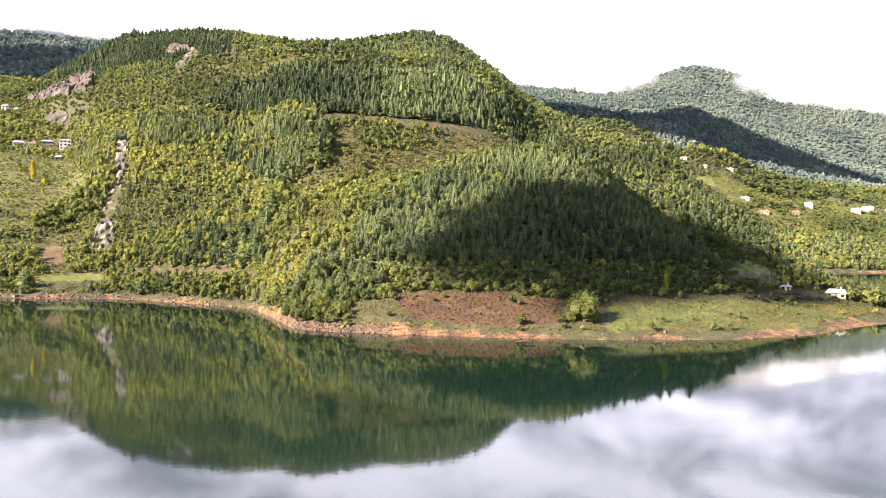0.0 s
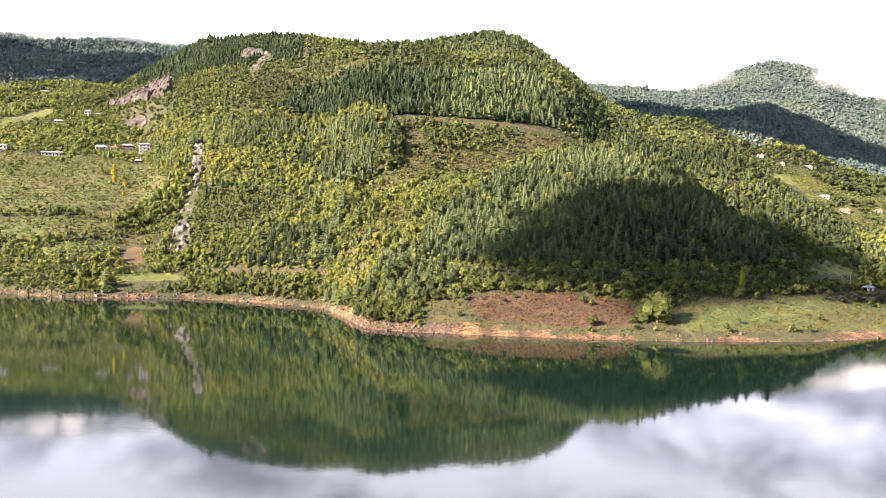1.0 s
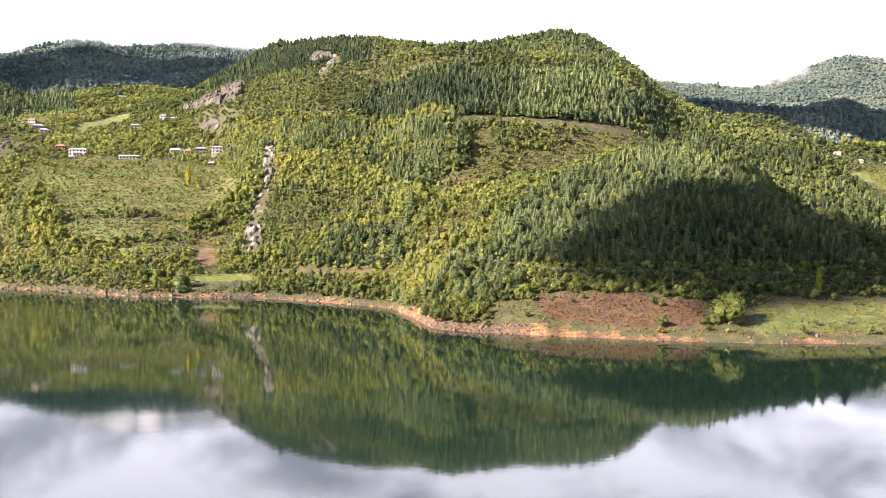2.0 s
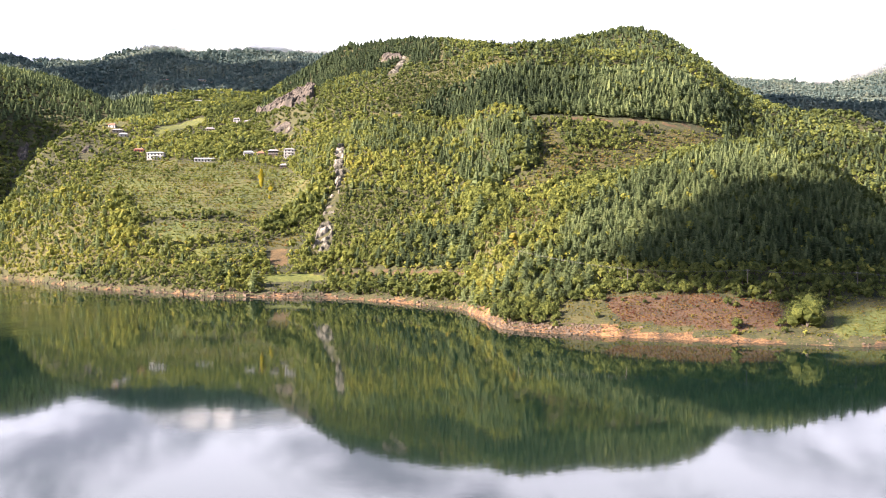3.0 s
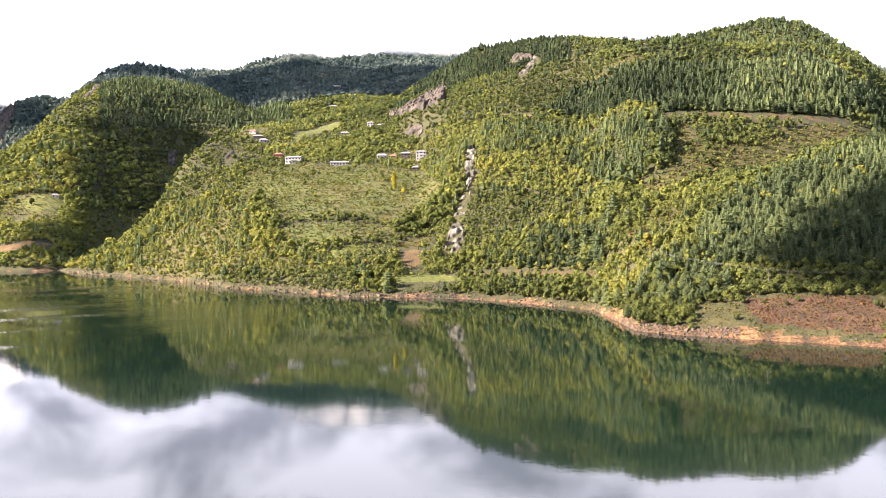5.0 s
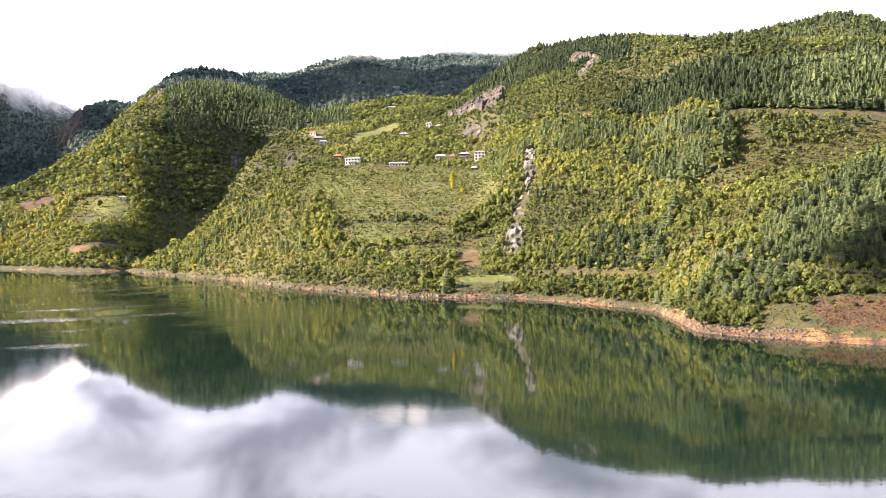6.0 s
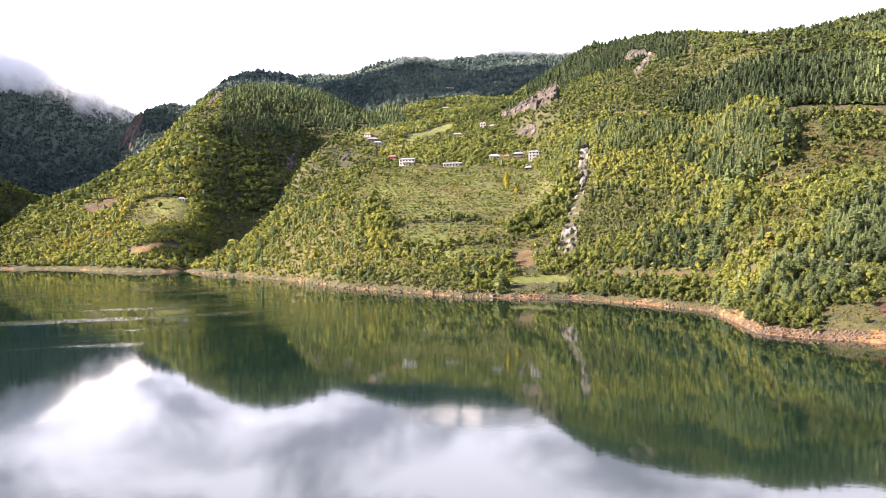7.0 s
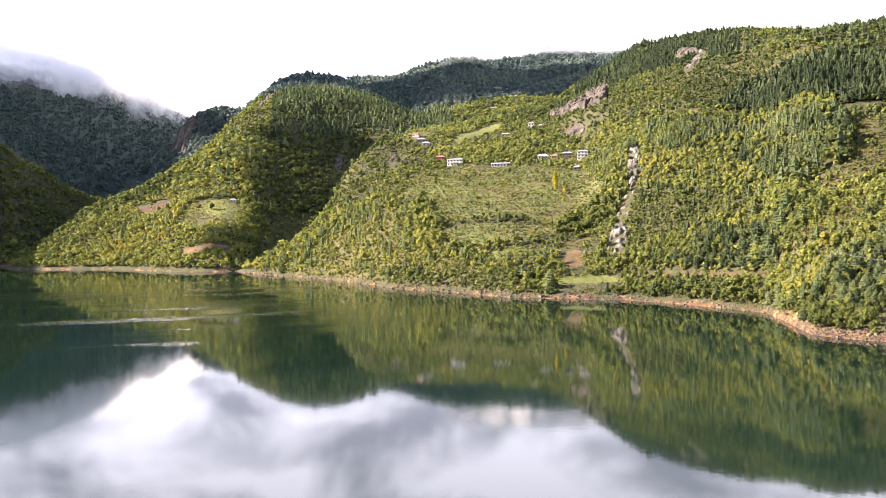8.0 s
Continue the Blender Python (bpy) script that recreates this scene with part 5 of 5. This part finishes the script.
def shore_stones():
    """Rubble along the waterline."""
    rng = np.random.default_rng(5)
    base = bmesh.new()
    bmesh.ops.create_cube(base, size=1.0)
    cube = np.array([v.co for v in base.verts])
    faces = np.array([[v.index for v in f.verts] for f in base.faces])
    base.free()
    places = []
    for _ in range(9000):
        a = rng.uniform(-43.5, 22)
        places.append((a, rng.uniform(-0.5, 9)))
    a, d = np.array(places).T
    line = np.array(SHORE, float)
    r = np.interp(a, line[:, 0], line[:, 1]) + d
    x, y = r * np.sin(np.radians(a)), r * np.cos(np.radians(a))
    z = ground_at(x, y)
    pile = np.hypot(x + 50, y - 350) < 32
    keep = (z > -0.3) & (z < 3.2) & (pile | (rng.uniform(0, 1, len(x)) < np.where(a < -8, 0.3, 0.06)))
    x, y, z, pile = x[keep], y[keep], z[keep], pile[keep]
    n = len(x)
    size = rng.gamma(2.0, 0.14, n) * np.where(a[keep] < -20, 1.6, 1.0) + 0.1
    turn = rng.uniform(0, 6.3, n)
    co = cube[None] * rng.uniform(0.65, 1.3, (n, 8, 1)) * (size[:, None] * np.array([1, 1, 0.7]) * rng.uniform(0.7, 1.4, (n, 3)))[:, None]
    c, s = np.cos(turn)[:, None], np.sin(turn)[:, None]
    wx, wy = co[..., 0] * c - co[..., 1] * s, co[..., 0] * s + co[..., 1] * c
    out = np.stack([wx + x[:, None], wy + y[:, None], co[..., 2] + z[:, None] + 0.1], -1).reshape(-1, 3)
    q = (faces[None] + (np.arange(n) * 8)[:, None, None]).reshape(-1, 4)
    tagged(new("shore_stones", quad_mesh("shore_stones", out, q, [STONE])), "grey and tan rubble stones along the waterline", "stones", kind="stuff")


shore_stones()


# ---- houses ----
def boxes(name, dims, paint, parent, label="", bevel=0.0):
    """One mesh of boxes given as (x, y, z, length, depth, height), each standing on its z."""
    bm = bmesh.new()
    for x, y, z, lx, ly, lz in dims:
        bmesh.ops.create_cube(bm, size=1.0, matrix=Matrix.Translation((x, y, z + lz / 2)) @ Matrix.Diagonal((lx, ly, lz, 1)))
    if bevel:
        bmesh.ops.bevel(bm, geom=bm.edges[:], offset=bevel, segments=1, affect="EDGES")
    me = bpy.data.meshes.new(name)
    bm.to_mesh(me)
    bm.free()
    me.materials.append(paint)
    return part(name, me, parent, label)


def roof_mesh(w, d, z, rise, hip, over=0.6, thick=0.18):
    bm = bmesh.new()
    a, b, r = w / 2 + over, d / 2 + over, max(0.05, (w / 2 + over) - hip)
    rings = []
    for dz in (0, thick):
        base = [bm.verts.new((x, y, z + dz)) for x, y in ((-a, -b), (a, -b), (a, b), (-a, b))]
        top = [bm.verts.new((x, 0, z + dz + rise)) for x in (-r, r)]
        rings.append((base, top))
    for (base, top), flip in zip(rings, (True, False)):
        for f in ((base[0], base[1], top[1], top[0]), (base[1], base[2], top[1]), (base[2], base[3], top[0], top[1]), (base[3], base[0], top[0])):
            bm.faces.new(f[::-1] if flip else f)
    lo, hi = rings[0][0], rings[1][0]
    for k in range(4):
        bm.faces.new((lo[k], lo[(k + 1) % 4], hi[(k + 1) % 4], hi[k]))
    me = bpy.data.meshes.new("roof")
    bm.to_mesh(me)
    bm.free()
    return me


def house(x, y, w, d, storeys, wall, roof, yaw, label, hip=2.0, rise=1.6, bays=3, balcony=False, porch=False, sink=0.6, tall=2.8):
    """A house whose long front looks along -y before it is turned by yaw."""
    root = whole("house", label, "house", "village houses")
    h = storeys * tall
    base = min(float(ground_at(x + dx, y + dy)) for dx in (-w / 3, 0, w / 3) for dy in (-d / 3, 0, d / 3))
    root.matrix_basis = pose(x, y, base - 0.3, 0, 0, yaw)
    boxes("wall", [(0, 0, -sink, w, d, h + sink + 0.3)], wall, root, bevel=0.04)
    me = roof_mesh(w, d, h + 0.3, rise, hip)
    me.materials.append(roof)
    part("roof", me, root)
    step = w / bays
    for s in range(storeys):
        for k in range(bays):
            wx, wz = -w / 2 + step * (k + 0.5), 1.2 + s * tall
            if s == 0 and k == bays // 2:
                door = boxes("door", [(wx, -d / 2 - 0.03, 0.3, 1.0, 0.08, 2.05)], DARK_BOARD, root)
                boxes("door_frame", [(wx, -d / 2 - 0.02, 2.36, 1.2, 0.1, 0.1)], WOOD, door)
                continue
            pane = boxes("window", [(wx, -d / 2 - 0.03, wz, 1.25, 0.08, 1.35)], GLASS, root)
            boxes("window_sill", [(wx, -d / 2 - 0.07, wz - 0.12, 1.45, 0.18, 0.1)], CONCRETE, pane)
        for side in (-1, 1):
            for k in range(2):
                wy = -d / 4 + k * d / 2
                boxes("window", [(side * (w / 2 + 0.03), wy, 1.2 + s * tall, 0.08, 1.2, 1.3)], GLASS, root)
        if s:
            boxes("string_course", [(0, 0, s * tall + 0.2, w + 0.16, d + 0.16, 0.18)], CONCRETE, root)
        if balcony and s:
            deck = boxes("balcony", [(0, -d / 2 - 0.7, s * tall + 0.2, w * 0.5, 1.4, 0.16)], CONCRETE, root)
            boxes("railing", [(0, -d / 2 - 1.37, s * tall + 0.36, w * 0.5, 0.06, 0.9)], PLASTER, deck)
    boxes("chimney", [(w * 0.22, d * 0.12, h + 0.4, 0.7, 0.7, rise + 0.9)], CONCRETE, root)
    if porch:
        roof_part = boxes("porch_roof", [(-w / 2 - 1.6, 0, 2.5, 3.4, d * 0.9, 0.14)], roof, root)
        for py in (-d * 0.4, d * 0.4):
            boxes("porch_post", [(-w / 2 - 3.0, py, -0.2, 0.16, 0.16, 2.7)], WOOD, roof_part)
    return root


for x, y, w, d, storeys, wall, roof, yaw, label, more in HOUSES:
    house(x, y, w, d, storeys, wall, roof, yaw, label, **more)


# ---- poles and cables ----
def tube(name, a, b, ra, rb, paint, parent, sides=8):
    co, q = stem(a, b, ra, rb, sides)
    return part(name, quad_mesh(name, co, q, [paint], shade=True), parent)


def utility_pole(x, y, h, lean=0.0):
    root = whole("utility_pole", "grey weathered wooden utility pole above the bank", "pole", "utility poles")
    root.matrix_basis = pose(x, y, float(ground_at(x, y)), lean, lean / 2, 30)
    tube("post", (0, 0, -0.5), (0, 0, h), 0.17, 0.11, WOOD, root)
    boxes("crossarm", [(0, 0.14, h - 0.5, 1.6, 0.1, 0.12)], WOOD, root)
    for k in (-0.7, 0, 0.7):
        tube("insulator", (k, 0.14, h - 0.38), (k, 0.14, h - 0.15), 0.05, 0.03, PLASTER, root)
    return root


def cable(a, b, sag):
    curve = bpy.data.curves.new("cable", "CURVE")
    curve.dimensions, curve.bevel_depth, curve.bevel_resolution = "3D", 0.03, 0
    s = curve.splines.new("POLY")
    s.points.add(12)
    for k in range(13):
        f = k / 12
        p = Vector(a).lerp(Vector(b), f)
        s.points[k].co = (p.x, p.y, p.z - sag * 4 * f * (1 - f), 1)
    curve.materials.append(WIRE)
    tagged(new("cable", curve), "thin dark overhead cable sagging between poles", "cable", "overhead cables")


POLES = [(-58, 408, 8.0), (-10, 381, 8.0), (36, 379, 7.5), (76, 379, 8.0), (117, 391, 7.5), (140, 409, 7.0), (147, 417, 7.5), (160, 436, 7.5)]
for i, (x, y, h) in enumerate(POLES):
    utility_pole(x, y, h, (0.6, -0.8, 0.4, 0.2, -0.5, 0.9, -0.3, 0.5)[i])
for (ax, ay, ah), (bx, by, bh) in zip(POLES[:5], POLES[1:6]):
    for off in (-0.5, 0.5):
        cable((ax, ay, float(ground_at(ax, ay)) + ah - 0.3 + off * 0.3), (bx, by, float(ground_at(bx, by)) + bh - 0.3 + off * 0.3), 0.8)
for x, y, h in ((-349, 825, 11.0), (-282, 753, 12.0), (-702, 858, 9.0), (-676, 860, 9.0)):
    utility_pole(x, y, h)


# ---- clouds out of view, set sunward so their shadows fall on chosen slopes ----
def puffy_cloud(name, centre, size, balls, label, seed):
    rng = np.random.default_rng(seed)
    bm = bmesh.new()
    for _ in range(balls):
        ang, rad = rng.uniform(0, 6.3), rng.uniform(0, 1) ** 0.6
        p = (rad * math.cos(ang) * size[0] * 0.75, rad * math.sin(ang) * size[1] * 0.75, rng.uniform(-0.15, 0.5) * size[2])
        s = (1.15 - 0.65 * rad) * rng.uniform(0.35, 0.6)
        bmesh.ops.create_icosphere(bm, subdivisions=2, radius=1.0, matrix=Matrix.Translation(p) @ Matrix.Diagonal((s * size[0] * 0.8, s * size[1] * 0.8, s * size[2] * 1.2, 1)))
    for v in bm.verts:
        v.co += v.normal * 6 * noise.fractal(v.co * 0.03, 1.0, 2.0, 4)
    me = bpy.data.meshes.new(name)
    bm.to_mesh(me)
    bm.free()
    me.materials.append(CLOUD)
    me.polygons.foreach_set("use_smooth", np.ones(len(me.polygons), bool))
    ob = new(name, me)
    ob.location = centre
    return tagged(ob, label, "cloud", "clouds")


# unseen; its outline is fitted so the shadow covers the pine spur
shades_spur = puffy_cloud("cloud", Vector((56, 440, 46)) + sun_dir * 1350, (158, 70, 36), 60, "unseen white cumulus cloud that shades the wooded spur", 3)
shades_spur.rotation_euler.z = radians(57)
# added blocker: carries the spur's shadow on to the shrubs at its foot
puffy_cloud("cloud", Vector((74, 380, 46)) + sun_dir * 1350, (50, 24, 18), 30, "small unseen cloud added to shade the shrubs below the spur", 10)
# added blocker: stands in for the gully's own shade beside the spur
wisp = puffy_cloud("cloud", Vector((113, 497, 60)) + sun_dir * 1350, (118, 25, 16), 50, "narrow unseen cloud added to shade the gully beside the spur", 9)
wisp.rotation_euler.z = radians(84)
# unseen; placed to keep the right-hand ridge in shadow
puffy_cloud("cloud", Vector((640, 2330, 200)) + sun_dir * 2600, (420, 330, 110), 40, "broad unseen cumulus cloud that shades the right-hand ridge", 8)
# added blocker: stands in for the self-shaded flank of the left hill
shades_ravine = puffy_cloud("cloud", Vector((-750, 985, 110)) + sun_dir * 1450, (290, 74, 45), 24, "long unseen cloud added to shade the ravine flank", 11)
shades_ravine.rotation_euler.z = radians(92)
# added blocker: shades the pocket of land by the cove
puffy_cloud("cloud", Vector((-745, 590, 110)) + sun_dir * 1450, (54, 76, 24), 40, "small unseen cloud added to shade the cove", 17)
# added blocker: darkens the far ridge behind the village
shades_ridge = puffy_cloud("cloud", Vector((-1000, 1840, 340)) + sun_dir * 2600, (680, 430, 100), 60, "broad unseen cloud added to shade the far ridge", 15)
shades_ridge.rotation_euler.z = radians(30)
# unseen; placed to keep the far-left mountain in shadow
shades_mountain = puffy_cloud("cloud", Vector((-1950, 1700, 200)) + sun_dir * 2600, (700, 420, 110), 50, "broad unseen cumulus cloud that shades the far-left mountain", 12)
shades_mountain.rotation_euler.z = radians(120)


# ---- mist on the summits ----
def mist_material():
    m, t = material("mist")
    where = node(t, "ShaderNodeTexCoord")
    up = node(t, "ShaderNodeSeparateXYZ", {0: where.outputs["Generated"]}).outputs[2]
    wisps = noise_at(t, node(t, "ShaderNodeVectorMath", {0: where.outputs["Object"], 1: (1, 1, 1.8)}, operation="MULTIPLY").outputs[0], 0.006, 7.0, 0.6)
    rise = node(t, "ShaderNodeMath", {0: up, 1: 1.0, 2: -0.25}, operation="MULTIPLY_ADD").outputs[0]
    dense = node(t, "ShaderNodeMath", {0: wisps, 1: rise}, operation="ADD").outputs[0]
    alpha = ramp(t, dense, [(0.50, (0, 0, 0)), (0.95, (0.8, 0.8, 0.8))], "EASE")
    top = ramp(t, up, [(0.75, (1, 1, 1)), (1.0, (0, 0, 0))], "EASE")
    reach = node(t, "ShaderNodeAttribute", attribute_name="reach").outputs["Fac"]
    alpha = node(t, "ShaderNodeMath", {0: alpha, 1: top}, operation="MULTIPLY").outputs[0]
    alpha = node(t, "ShaderNodeMath", {0: alpha, 1: reach}, operation="MULTIPLY").outputs[0]
    white = node(t, "ShaderNodeBsdfDiffuse", {"Color": (0.9, 0.91, 0.93, 1)})
    glow = node(t, "ShaderNodeBsdfTranslucent", {"Color": (0.9, 0.91, 0.93, 1)})
    body = node(t, "ShaderNodeMixShader", {0: 0.5, 1: white.outputs[0], 2: glow.outputs[0]})
    clear = node(t, "ShaderNodeBsdfTransparent")
    finish(t, node(t, "ShaderNodeMixShader", {0: alpha, 1: clear.outputs[0], 2: body.outputs[0]}))
    return m


MIST = mist_material()


def mist_bank(points, low, high, deep, seed):
    """A drifting bank of thin cloud: rows of curling veils along a ridge, low to high around its crest."""
    co, quads, reach = [], [], []
    for layer in range(3):
        rows, cols = 9, 40
        base = len(co)
        for c in range(cols):
            f = c / (cols - 1) * (len(points) - 1)
            k = min(int(f), len(points) - 2)
            a, r, z = (points[k][q] * (1 - f + k) + points[k + 1][q] * (f - k) for q in range(3))
            for row in range(rows):
                v = row / (rows - 1)
                rr = r - deep * (layer - 0.5) + 30 * float(lumps(a * 40 + layer * 900, v * 120, 60, seed))
                reach.append(min(1.0, 4 * c / cols, 4 * (1 - c / (cols - 1))))
                co.append((rr * math.sin(radians(a)), rr * math.cos(radians(a)), z + low + (high - low) * v))
        for c in range(cols - 1):
            for row in range(rows - 1):
                i = base + c * rows + row
                quads.append((i, i + rows, i + rows + 1, i + 1))
    me = quad_mesh("mist_bank", np.array(co), np.array(quads), [MIST], shade=True)
    me.attributes.new("reach", "FLOAT", "POINT").data.foreach_set("value", np.array(reach, np.float32))
    ob = new("mist_bank", me)
    ob.visible_shadow = False
    return tagged(ob, "thin white mist drifting along the summit", "mist", "mist on the summits", "stuff")


mist_bank([(-58, 2600, 480), (-54, 2800, 480), (-50, 3080, 510), (-47.5, 3350, 490), (-44.5, 3600, 450)], -150, 40, 60, 1)
mist_bank([(2, 3450, 585), (6, 3450, 575), (10.7, 3350, 515), (13, 3450, 565)], -110, 25, 50, 3)
mist_bank([(17, 3420, 555), (20.3, 3480, 505), (23, 3480, 455), (27, 3480, 415)], -80, 25, 50, 4)
mist_bank([(-31, 2570, 475), (-27, 2560, 498), (-23, 2590, 505), (-19.5, 2620, 518)], -55, 28, 40, 5)
